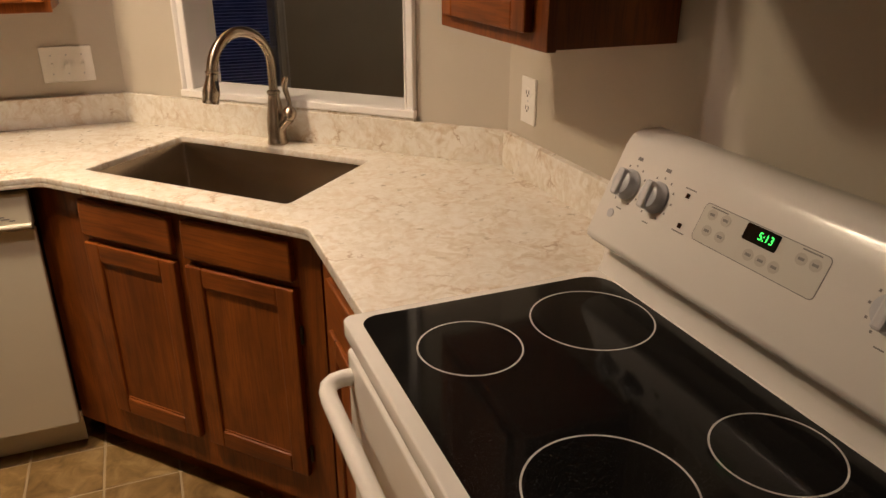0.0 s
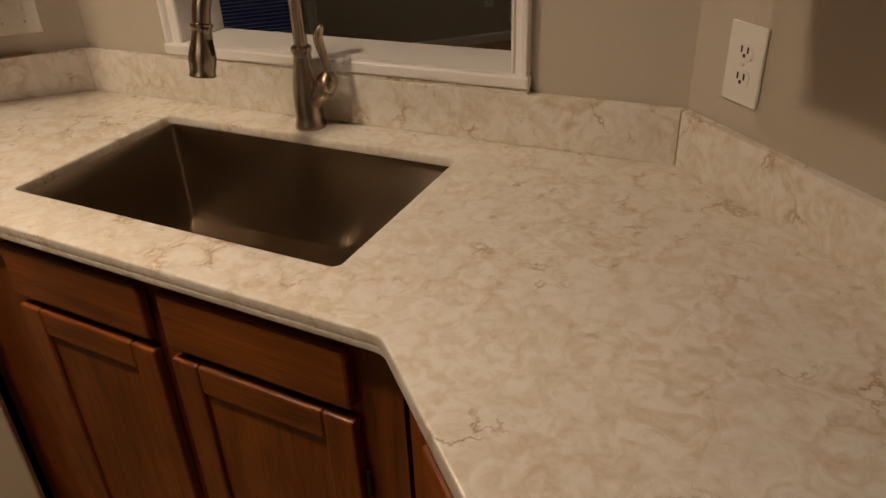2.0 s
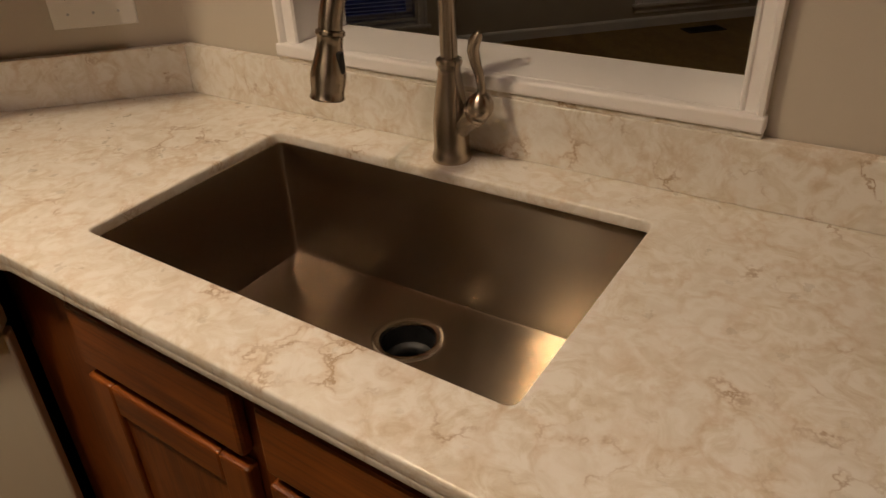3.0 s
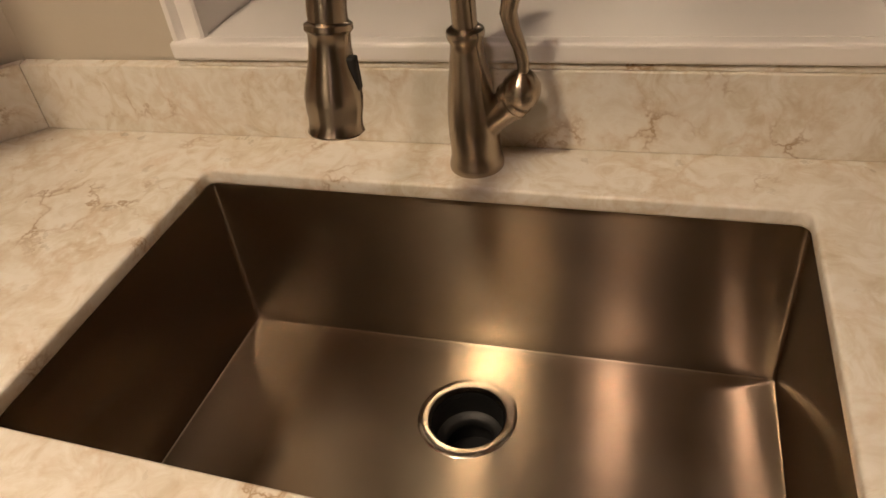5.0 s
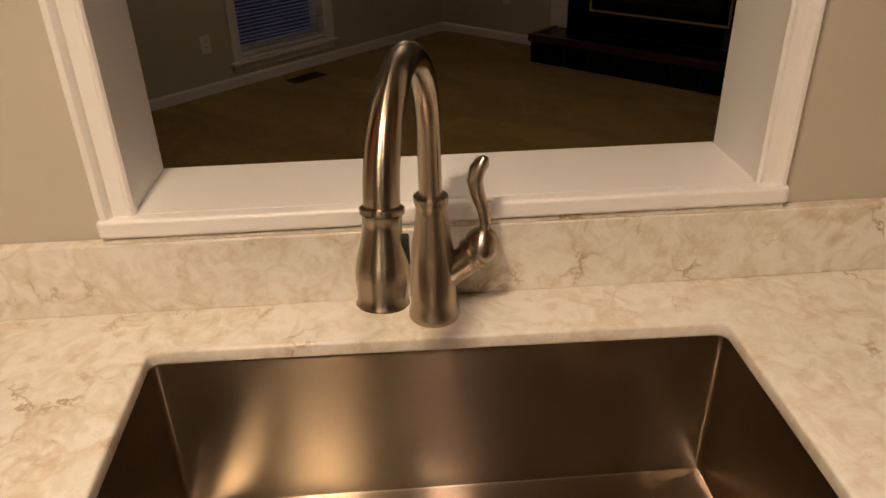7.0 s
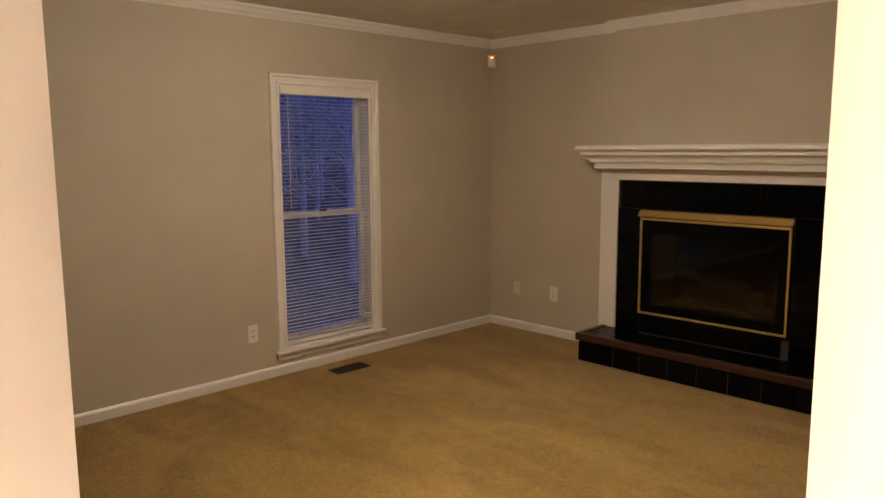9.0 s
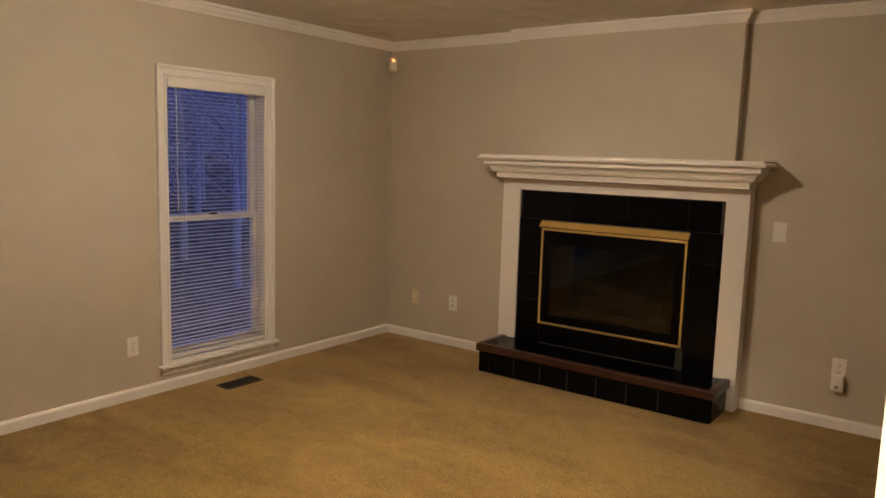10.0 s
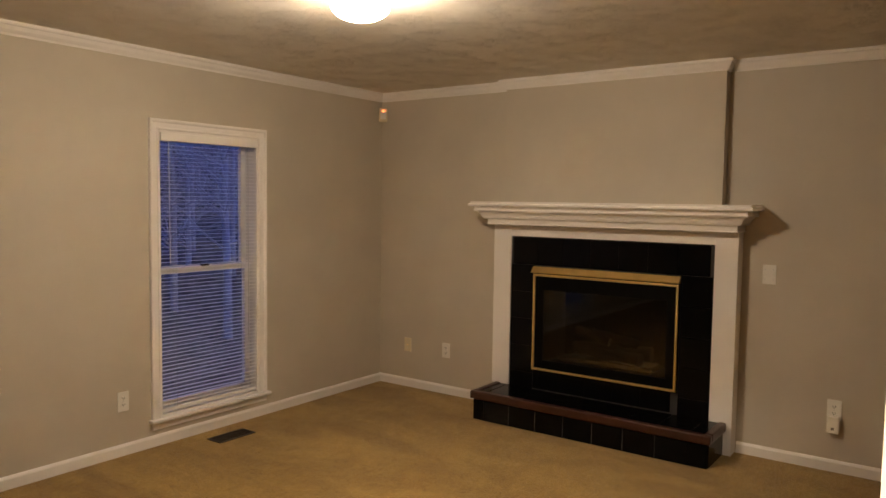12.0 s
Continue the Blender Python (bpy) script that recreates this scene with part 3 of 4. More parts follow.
# ---- corner base cabinet ----
CB = (-0.69, -0.4, 0.0)
FD = -0.622
CAB = DIA @ pose(-0.235, -0.612, 0, 0, 0, -3.0) @ pose(0.235, 0.622, 0)   # its face follows the worktop's edge
cab = thing("sink_cabinet", CAB, CB, "stained oak corner sink cabinet with two doors below false drawers", "cabinet")
body = box(-1.200, FD, 0.10, -0.235, FD + 0.02, 0.882)
part("face_frame", body, OAK, cab, base=CB)
part("toe_kick", box(-1.19, FD + 0.06, 0.0, -0.25, FD + 0.075, 0.10), OAK_X, cab, "dark oak toe kick", CB)
part("cabinet_floor", box(-1.10, FD + 0.02, 0.102, -0.28, FD + 0.35, 0.118), OAK_X, cab, base=CB)


def hang_door(parent, base, x0, x1, z0, z1, y, rail=0.052):
    """Frame-and-panel door in the plane y, facing -y."""
    door = part("door", box(x0 + rail - 0.004, y - 0.011, z0 + rail - 0.004, x1 - rail + 0.004, y - 0.004, z1 - rail + 0.004), OAK, parent, base=base)
    for a, c in ((x0, x0 + rail), (x1 - rail, x1)):
        part("stile", box(a, y - 0.019, z0, c, y, z1, 0.004), OAK, door, base=base)
    for b, d in ((z1 - rail, z1), (z0, z0 + rail)):
        part("rail", box(x0 + rail + 0.0004, y - 0.0186, b, x1 - rail - 0.0004, y - 0.001, d, 0.004), OAK_X, door, base=base)
        part("bead", box(x0 + rail, y - 0.0135, b - 0.006 if b > z0 else d, x1 - rail, y - 0.0105, b if b > z0 else d + 0.006, 0.001), OAK_X, door, base=base)
    return door


for x0, x1 in ((-1.000, -0.676), (-0.640, -0.306)):
    hang_door(cab, CB, x0, x1, 0.200, 0.741, FD)
    drawer = part("drawer_front", box(x0, FD - 0.019, 0.760, x1, FD, 0.862, 0.006), OAK_X, cab, base=CB)
for z in (0.27, 0.62):
    for x in (-1.007, -0.299):
        part("hinge", lathe([(0, -0.024), (0.004, -0.024), (0.0045, 0), (0.004, 0.024), (0, 0.024)], (x, FD - 0.006, z), 10), VENT, cab, "small dark bronze hinge", CB)

# narrow cabinet between the corner and the range
NB = (-0.40, -0.5, 0)
slim = thing("base_cabinet", KIT, NB, "narrow stained oak base cabinet beside the range", "cabinet")
part("carcass", box(-0.600, -0.705, 0.10, -0.03, -0.296, 0.882), OAK, slim, base=NB)
part("toe_kick", box(-0.545, -0.705, 0.0, -0.53, -0.30, 0.10), OAK, slim, base=NB)
SLIM_DOOR = (-0.6005, -0.695, -0.40, 0.175, 0.722)
part("drawer_front", box(-0.6185, -0.695, 0.738, -0.6005, -0.40, 0.846, 0.005), OAK_Y, slim, base=NB)

# ---- dishwasher ----
DB = (-1.545, 0.6, 0)
dish = thing("dishwasher", KIT, DB, "almond enamel dishwasher below the worktop", "dishwasher")
DY = 0.385
part("door_panel", box(-1.848, DY, 0.115, -1.246, DY + 0.03, 0.762, 0.005), ALMOND, dish, base=DB)
part("control_panel", box(-1.848, DY - 0.012, 0.768, -1.246, DY + 0.03, 0.868, 0.008), ALMOND, dish, base=DB)
part("handle_lip", tube([(-1.84, DY - 0.012, 0.776), (-1.25, DY - 0.012, 0.776)], 0.008, 12), ALMOND, dish, base=DB, smooth=True)
for k in range(3):
    part("print_mark", box(-1.34 + 0.02 * k, DY - 0.0128, 0.805 - 0.006 * k, -1.31 + 0.012 * k, DY - 0.0118, 0.808 - 0.006 * k), MARK, dish, base=DB)
part("toe_plate", box(-1.848, DY + 0.075, 0.004, -1.246, DY + 0.085, 0.112), ALMOND, dish, base=DB)
part("tub", box(-1.84, DY + 0.03, 0.113, -1.254, 0.96, 0.866), BLACK_STEEL, dish, base=DB)
LB = (-2.22, 0.65, 0)
far = thing("base_cabinet", KIT, LB, "stained oak base cabinet beside the dishwasher", "cabinet")
part("carcass", box(-2.59, DY + 0.02, 0.10, -1.858, 0.96, 0.882), OAK, far, base=LB)
part("toe_kick", box(-2.59, DY + 0.08, 0.0, -1.858, DY + 0.095, 0.10), OAK, far, base=LB)

# ---- wall cabinets ----
UB = (-0.14, -0.42, 1.317)
upper = thing("wall_cabinet", KIT, UB, "stained oak wall cabinet hung above the worktop", "cabinet", "wall cabinets")
part("carcass", box(-0.252, -0.662, 1.321, -0.002, -0.190, 2.10), OAK, upper, base=UB)
part("face_frame", box(-0.272, -0.664, 1.317, -0.2525, -0.188, 2.10, 0.002), OAK, upper, base=UB)


def door_on_x(parent, base, x, y0, y1, z0, z1, rail=0.052):
    """The same door, facing -x."""
    door = part("door", box(x - 0.011, y0 + rail - 0.004, z0 + rail - 0.004, x - 0.004, y1 - rail + 0.004, z1 - rail + 0.004), OAK, parent, base=base)
    for a, b in ((y0, y0 + rail), (y1 - rail, y1)):
        part("stile", box(x - 0.019, a, z0, x, b, z1, 0.004), OAK, door, base=base)
    for a, b in ((z0, z0 + rail), (z1 - rail, z1)):
        part("rail", box(x - 0.0186, y0 + rail + 0.0004, a, x - 0.001, y1 - rail - 0.0004, b, 0.004), OAK_Y, door, base=base)


door_on_x(slim, NB, *SLIM_DOOR)
door_on_x(upper, UB, -0.2725, -0.615, -0.235, 1.345, 2.07)
VB = (-1.5, 0.83, 1.30)
upper2 = thing("wall_cabinet", KIT, VB, "stained oak wall cabinet hung above the switches", "cabinet", "wall cabinets")
part("carcass", box(-2.0, 0.70, 1.304, -1.125, 0.970, 2.10), OAK, upper2, base=VB)
part("face_frame", box(-2.0, 0.68, 1.30, -1.123, 0.6995, 2.10, 0.002), OAK, upper2, base=VB)
for a, b in ((-1.985, -1.570), (-1.555, -1.140)):
    hang_door(upper2, VB, a, b, 1.33, 2.07, 0.6795)

# ---- unseen hood and cabinet above the range, added to shade the wall ----
OB = (-0.15, -1.118, 1.72)
over = thing("wall_cabinet", KIT, OB, "unseen stained oak cabinet added above the range to block light", "cabinet", "wall cabinets")
part("carcass", box(-0.252, -1.499, 1.722, -0.002, -0.668, 2.10), OAK, over, base=OB)
part("face_frame", box(-0.272, -1.499, 1.722, -0.2525, -0.668, 2.10, 0.002), OAK, over, base=OB)
GBH = (-0.25, -1.118, 1.60)
shade_hood = thing("range_hood", KIT, GBH, "unseen white hood added to shade the wall behind the range", "range hood")
part("canopy", box(-0.50, -1.497, 1.612, -0.002, -0.670, 1.72, 0.012), ENAMEL, shade_hood, base=GBH)
part("filter", box(-0.40, -1.40, 1.604, -0.08, -0.78, 1.6125), GREY, shade_hood, "grey plate under the added hood", GBH)

# ---- the range ----
RB = (-0.33, -1.118, 0)
rng = thing("electric_range", KIT @ Matrix.Translation((-0.005, 0.025, 0)), RB, "white freestanding electric range with a black glass cooktop", "range")
Y0, Y1 = -1.499, -0.737
part("oven_body", box(-0.615, Y0 + 0.004, 0.03, -0.03, Y1 - 0.004, 0.886), ENAMEL, rng, base=RB)
top = prism(rounded([(-0.657, Y0), (-0.10, Y0), (-0.10, Y1), (-0.657, Y1)], [0.02, 0.004, 0.004, 0.02]), 0.888, 0.919, (), 0.006)
part("cooktop_frame", top, ENAMEL, rng, base=RB, smooth=35)
glass = prism(rounded([(-0.632, Y0 + 0.026), (-0.164, Y0 + 0.026), (-0.164, Y1 - 0.021), (-0.632, Y1 - 0.021)], [0.03, 0.05, 0.05, 0.03]), 0.9185, 0.9212, (), 0.001, 1)
part("cooktop_glass", glass, CERAMIC, rng, "black speckled ceramic glass", RB)


def band(cx, cy, r, w, z):
    return lathe([(r - w, z), (r, z), (r, z + 0.0003), (r - w, z + 0.0003), (r - w, z)], (cx, cy, 0), 72)


for cx, cy, r in ((-0.500, -0.912, 0.082), (-0.278, -0.904, 0.102), (-0.482, -1.261, 0.102), (-0.255, -1.279, 0.080)):
    part("burner_ring", band(cx, cy, r, 0.0026, 0.9212), RING, rng, "pale printed ring", RB)
# backguard: a tilted console over a low riser
prof = [(-0.158, 0.919), (-0.150, 0.935), (-0.145, 0.968), (-0.146, 0.978), (-0.176, 0.984), (-0.188, 0.996), (-0.188, 1.006), (-0.120, 1.160), (-0.108, 1.176), (-0.09, 1.183), (-0.05, 1.183), (-0.03, 1.172), (-0.03, 0.919)]
bg = bmesh.new()
rows = []
for y, k in ((Y0 + 0.004, 0.97), (Y0, 1.0), (Y1, 1.0), (Y1 - 0.004, 0.97)):
    rows.append([bg.verts.new((-0.09 + (x + 0.09) * k, y, 1.04 + (z - 1.04) * (k if z > 0.93 else 1))) for x, z in prof])
m = len(prof)
for a, b in zip(rows, rows[1:]):
    for i in range(m):
        bg.faces.new((a[i], a[(i + 1) % m], b[(i + 1) % m], b[i]))
bg.faces.new(rows[0])
bg.faces.new(rows[-1])
guard = part("backguard", bg, ENAMEL, rng, base=RB, smooth=50)
FACE = Matrix.Translation((-0.188, 0, 1.006)) @ Matrix.Rotation(math.atan2(0.068, 0.154), 4, "Y")
# FACE: local z runs up the console, local -x points out of it


def on_face(bm):
    bmesh.ops.transform(bm, matrix=FACE, verts=bm.verts)
    return bm


def face_box(y0, y1, u0, u1, out, back=0.0, bevel=0.0):
    return on_face(box(-out, min(y0, y1), u0, -back, max(y0, y1), u1, bevel))


for y in (-0.790, -0.866, -1.308, -1.384):
    knob = part("knob", on_face(lathe([(0, 0.0), (0.027, 0.0), (0.0272, 0.005), (0.0235, 0.009), (0.0225, 0.014), (0.021, 0.0205), (0.017, 0.0225), (0, 0.023)], (0, y, 0.104), 36, axis=(-1, 0, 0))), GREY, rng, "pale grey control knob", RB, True)
    part("grip", face_box(y - 0.008, y + 0.008, 0.080, 0.128, 0.030, 0.016, 0.004), KNOB_CAP, knob, "white knob grip", RB)
    for k in range(11):
        a = math.radians(-150 + 30 * k)
        cy, cu = y + 0.037 * math.sin(a), 0.104 + 0.035 * math.cos(a)
        part("dial_mark", face_box(cy - 0.0016, cy + 0.0016, cu - 0.0018, cu + 0.0018, 0.0005), MARK, rng, base=RB)
    part("dial_mark", face_box(y - 0.006, y + 0.006, 0.149, 0.155, 0.0005), MARK, rng, base=RB)
    part("dial_mark", face_box(y - 0.007, y + 0.007, 0.059, 0.061, 0.0005), MARK, rng, base=RB)
film_outline = [Vector(p) for p in rounded([(0.072, -1.205), (0.133, -1.205), (0.133, -0.972), (0.072, -0.972)], 0.008, 4)]


def film(outline, out, back):
    bm = prism(outline, back, out)
    # outline was (up, y): turn it onto the console
    for v in bm.verts:
        v.co = Vector((-v.co.z, v.co.y, v.co.x))
    return on_face(bm)


part("panel_border", film(film_outline, 0.0006, 0.0), MARK, rng, base=RB)
part("touch_panel", film([Vector(p) for p in rounded([(0.0732, -1.2038), (0.1318, -1.2038), (0.1318, -0.9732), (0.0732, -0.9732)], 0.007, 4)], 0.0009, 0.0), PANEL, rng, "pale touch panel", RB)
disp = part("display", film([Vector(p) for p in rounded([(0.106, -1.122), (0.131, -1.122), (0.131, -1.060), (0.106, -1.060)], 0.003, 3)], 0.0016, 0.0), DISPLAY, rng, "black clock display", RB)
for y, u in ((-0.993, 0.118), (-1.021, 0.118), (-0.996, 0.093), (-1.024, 0.093), (-1.084, 0.089), (-1.107, 0.089), (-1.131, 0.089), (-1.163, 0.115), (-1.186, 0.115)):
    part("touch_key", film([Vector((u + 0.0085 * math.cos(t), y + 0.0095 * math.sin(t))) for t in (2 * math.pi * k / 20 for k in range(20))], 0.0013, 0.0), KEY, rng, base=RB)
    part("key_mark", face_box(y - 0.005, y + 0.005, u - 0.002, u + 0.002, 0.0015), MARK, rng, base=RB)
for y0, y1, u in ((-0.985, -1.02, 0.1285), (-1.158, -1.19, 0.1285), (-0.918, -0.942, 0.139), (-0.929, -0.955, 0.071)):
    part("print_mark", face_box(y0, y1, u - 0.001, u + 0.001, 0.0012), MARK, rng, base=RB)
for y, u in ((-0.930, 0.128), (-0.941, 0.081)):
    part("indicator", face_box(y - 0.004, y + 0.004, u - 0.004, u + 0.004, 0.002, 0, 0.001), DISPLAY, rng, "small dark indicator", RB)
part("badge", film([Vector((0.046 + 0.008 * math.cos(t), -0.776 + 0.008 * math.sin(t))) for t in (2 * math.pi * k / 24 for k in range(24))], 0.0012, 0.0), GREY, rng, "round grey badge", RB)
clock = bpy.data.curves.new("clock_digits", "FONT")
clock.body, clock.size, clock.align_x, clock.align_y, clock.extrude = "5:13", 0.0165, "CENTER", "CENTER", 0.0001
clock.materials.append(DIGITS)
digits = new("clock_digits", clock)
digits.parent = rng
digits.matrix_basis = Matrix.Translation(-Vector(RB)) @ FACE @ Matrix.Translation((-0.0022, -1.100, 0.1185)) @ Matrix(((0, 0, -1, 0), (-1, 0, 0, 0), (0, 1, 0, 0), (0, 0, 0, 1)))
digits["label"] = "green lit clock digits"
# oven front
part("vent_strip", box(-0.640, Y0 + 0.012, 0.866, -0.616, Y1 - 0.012, 0.884), BLACK_STEEL, rng, base=RB)
oven = part("oven_door", box(-0.652, Y0 + 0.006, 0.20, -0.616, Y1 - 0.006, 0.862, 0.008, seg=3), ENAMEL, rng, base=RB)
part("oven_window", box(-0.6545, Y0 + 0.16, 0.36, -0.6515, Y1 - 0.16, 0.64, 0.001), CERAMIC, oven, "black oven window", RB)
bar = [(-0.648, Y1 - 0.030, 0.818), (-0.668, Y1 - 0.030, 0.818), (-0.684, Y1 - 0.034, 0.818), (-0.695, Y1 - 0.044, 0.817), (-0.700, Y1 - 0.060, 0.816), (-0.702, Y1 - 0.085, 0.816)]
bar = bar + [(-0.702, (Y0 + Y1) / 2, 0.816)] + [(x, Y0 + Y1 - y, z) for x, y, z in reversed(bar)]
part("oven_handle", tube(bar, 0.0148, 16), ENAMEL, oven, base=RB, smooth=True)
part("storage_drawer", box(-0.650, Y0 + 0.006, 0.06, -0.616, Y1 - 0.006, 0.192, 0.008), ENAMEL, rng, base=RB)
for y in (Y0 + 0.05, Y1 - 0.05):
    for x in (-0.57, -0.1):
        part("foot", lathe([(0, 0), (0.02, 0), (0.02, 0.01), (0.012, 0.012), (0.012, 0.032), (0, 0.032)], (x, y, 0), 16), BLACK, rng, base=RB)


# ---- plates on the walls ----
def plate(m, w, h, kind, label, mat=None, category="outlet"):
    """A wall plate in the local xz plane, facing -y, with its centre at the origin."""
    mat = mat or PLASTIC
    ob = thing("wall_outlet" if category == "outlet" else "wall_switch", m, (0, 0, 0), label, category)
    part("plate", box(-w / 2, -0.006, -h / 2, w / 2, -0.0005, h / 2, 0.0025), mat, ob)
    if kind == "duplex":
        for z in (-0.0195, 0.0195):
            rec = part("receptacle", prism_y(rounded([(-0.0165, z - 0.0125), (0.0165, z - 0.0125), (0.0165, z + 0.0125), (-0.0165, z + 0.0125)], 0.008, 4), -0.0075, -0.0055), mat, ob)
            for x in (-0.0065, 0.0065):
                part("slot", box(x - 0.0017, -0.0079, z - 0.002, x + 0.0017, -0.0074, z + 0.0075), BLACK, rec)
            part("earth_hole", lathe([(0, 0.0074), (0.0030, 0.0074), (0.0030, 0.0079), (0, 0.0079)], (0, 0, z - 0.006), 10, axis=(0, -1, 0)), BLACK, rec)
        part("screw", lathe([(0, 0.0055), (0.0028, 0.0055), (0.0024, 0.0068), (0, 0.0070)], (0, 0, 0), 12, axis=(0, -1, 0)), GREY, ob)
    elif kind == "toggle":
        n = max(1, round(w / 0.05))
        for k in range(n):
            x = (k - (n - 1) / 2) * 0.046
            part("toggle_frame", box(x - 0.006, -0.0068, -0.0125, x + 0.006, -0.0055, 0.0125, 0.0006), mat, ob)
            tog = box(x - 0.0042, -0.017, -0.004, x + 0.0042, -0.006, 0.006, 0.0015)
            part("toggle", tog, mat, ob)
            for z in (-0.030, 0.030):
                part("screw", lathe([(0, 0.0055), (0.0028, 0.0055), (0.0024, 0.0068), (0, 0.0070)], (x, 0, z), 12, axis=(0, -1, 0)), GREY, ob)
    elif kind == "jack":
        part("jack", lathe([(0.006, 0.005), (0.006, 0.009), (0.003, 0.009), (0.003, 0.006), (0, 0.006)], (0, 0, 0), 16, axis=(0, -1, 0)), BRASS, ob)
        for z in (-0.030, 0.030):
            part("screw", lathe([(0, 0.0055), (0.0028, 0.0055), (0.0024, 0.0068), (0, 0.0070)], (0, 0, z), 12, axis=(0, -1, 0)), GREY, ob)
    return ob


def prism_y(outline, y0, y1):
    bm = prism(outline, y0, y1)
    for v in bm.verts:
        v.co = Vector((v.co.x, v.co.z, v.co.y))
    return bm


TO_X = pose(0, 0, 0, 0, 0, -90)   # a plate that faces -x
plate(KIT @ Matrix.Translation((0, -0.1175, 1.113)) @ TO_X, 0.075, 0.118, "duplex", "white duplex outlet on the kitchen wall", None)
plate(KIT @ Matrix.Translation((-1.39, 0.972, 1.099)), 0.075, 0.118, "duplex", "white duplex outlet beside the switch plate", None)
plate(KIT @ Matrix.Translation((-1.135, 0.972, 1.114)), 0.156, 0.114, "toggle", "white triple switch plate on the kitchen wall", None, "switch")
plate(NOR @ Matrix.Translation((1.505 - WX, 0, 0.325)), 0.072, 0.118, "duplex", "white duplex outlet on the living room wall", None)
plate(ROOM @ Matrix.Translation((WX, 3.983, 0.349)) @ TO_X, 0.070, 0.112, "jack", "ivory cable plate near the room corner", IVORY)
plate(ROOM @ Matrix.Translation((WX, 3.596, 0.349)) @ TO_X, 0.076, 0.118, "duplex", "white duplex outlet beside the hearth", None)
plate(ROOM @ Matrix.Translation((WX, 1.218, 1.124)) @ TO_X, 0.076, 0.118, "toggle", "white switch plate beside the mantel", None, "switch")
plate(ROOM @ Matrix.Translation((WX, 0.836, 0.362)) @ TO_X, 0.076, 0.118, "duplex", "white duplex outlet with a plug-in unit below", None)
unit = thing("plug_in_unit", ROOM @ Matrix.Translation((WX, 0.836, 0.288)) @ TO_X, (0, 0, 0), "small white plug-in unit in the outlet", "plug-in unit")
part("case", box(-0.032, -0.045, -0.055, 0.032, -0.0085, 0.045, 0.006), PLASTIC, unit)
part("slot", box(-0.008, -0.0458, -0.035, 0.008, -0.0448, -0.020), MARK, unit)

# motion sensor in the room corner
pir = thing("motion_sensor", pose(3.792, 4.227, 2.238, 0, 0, -45), (0, 0, 0), "small ivory motion sensor with a red light", "sensor")
part("case", box(-0.034, -0.03, -0.055, 0.034, 0.028, 0.055, 0.008), IVORY, pir)
part("lens", box(-0.024, -0.036, -0.035, 0.024, -0.029, 0.02, 0.005), PLASTIC, pir)
part("indicator", box(-0.006, -0.0365, 0.026, 0.006, -0.0295, 0.034, 0.001), glowing("red_led", (1.0, 0.2, 0.05), 2.0), pir, "red lit indicator")

# ---- windows ----
NY, NC = 0.0, -1.7085
WB = (NC, NY, 0.10)
win = thing("window_1", NOR, WB, "white double-hung window with a lowered mini blind", "window", kind="structure")
A0, A1, B0, B1 = WIN
for x0, x1 in ((A0, A0 + 0.02), (A1 - 0.02, A1)):
    part("jamb", box(x0, NY - 0.002, B0, x1, NY + 0.158, B1), TRIM, win, base=WB)
part("head", box(A0 + 0.02, NY - 0.002, B1 - 0.02, A1 - 0.02, NY + 0.158, B1), TRIM, win, base=WB)
part("inner_sill", box(A0 + 0.02, NY - 0.002, B0, A1 - 0.02, NY + 0.158, B0 + 0.02), TRIM, win, base=WB)
part("casing", casing(A0 + 0.008, A0 - 0.058, 0.170, B1 - 0.008, NY - 0.0005, -1, 1.0), TRIM, win, base=WB)
part("casing", casing(A1 - 0.008, A1 + 0.058, 0.170, B1 - 0.008, NY - 0.0005, -1, 1.0), TRIM, win, base=WB)
headc = bmesh.new()
rows = [[headc.verts.new((x + s * b * 0.066 / 0.042, NY - 0.0005 - a, B1 - 0.008 + b * 0.066 / 0.042)) for a, b in face] for x, s in ((A0 + 0.008, -1), (A1 - 0.008, 1))]
for i in range(len(face)):
    headc.faces.new((rows[0][i], rows[0][(i + 1) % len(face)], rows[1][(i + 1) % len(face)], rows[1][i]))
headc.faces.new(rows[0])
headc.faces.new(rows[1])
part("casing", headc, TRIM, win, base=WB)
part("stool", box(A0 - 0.078, NY - 0.045, 0.148, A1 + 0.078, NY - 0.0006, 0.170, 0.006, seg=3), TRIM, win, base=WB)
part("apron", box(A0 - 0.058, NY - 0.016, 0.102, A1 + 0.058, NY - 0.0006, 0.1475, 0.004), TRIM, win, base=WB)
MEET = 1.072
for name, z0, z1, y in (("lower_sash", B0 + 0.021, MEET + 0.018, NY + 0.075), ("upper_sash", MEET - 0.018, B1 - 0.021, NY + 0.112)):
    bm = bmesh.new()
    x0, x1 = A0 + 0.021, A1 - 0.021
    w = 0.042
    for a, b, c, d in ((x0, z0, x0 + w, z1), (x1 - w, z0, x1, z1), (x0 + w, z0, x1 - w, z0 + (0.06 if name == "lower_sash" else 0.036)), (x0 + w, z1 - 0.036, x1 - w, z1)):
        box(a, y, b, c, y + 0.034, d, 0.003, bm)
    sash = part(name, bm, TRIM, win, base=WB)
    pane = part("pane", box(x0 + w, y + 0.015, z0 + 0.036, x1 - w, y + 0.018, z1 - 0.036), PANE, sash, base=WB)
    pane.visible_shadow = False
part("sash_lock", box(-1.735, NY + 0.058, MEET + 0.019, -1.685, NY + 0.088, MEET + 0.034, 0.004), VENT, win, "dark metal sash lock", WB)

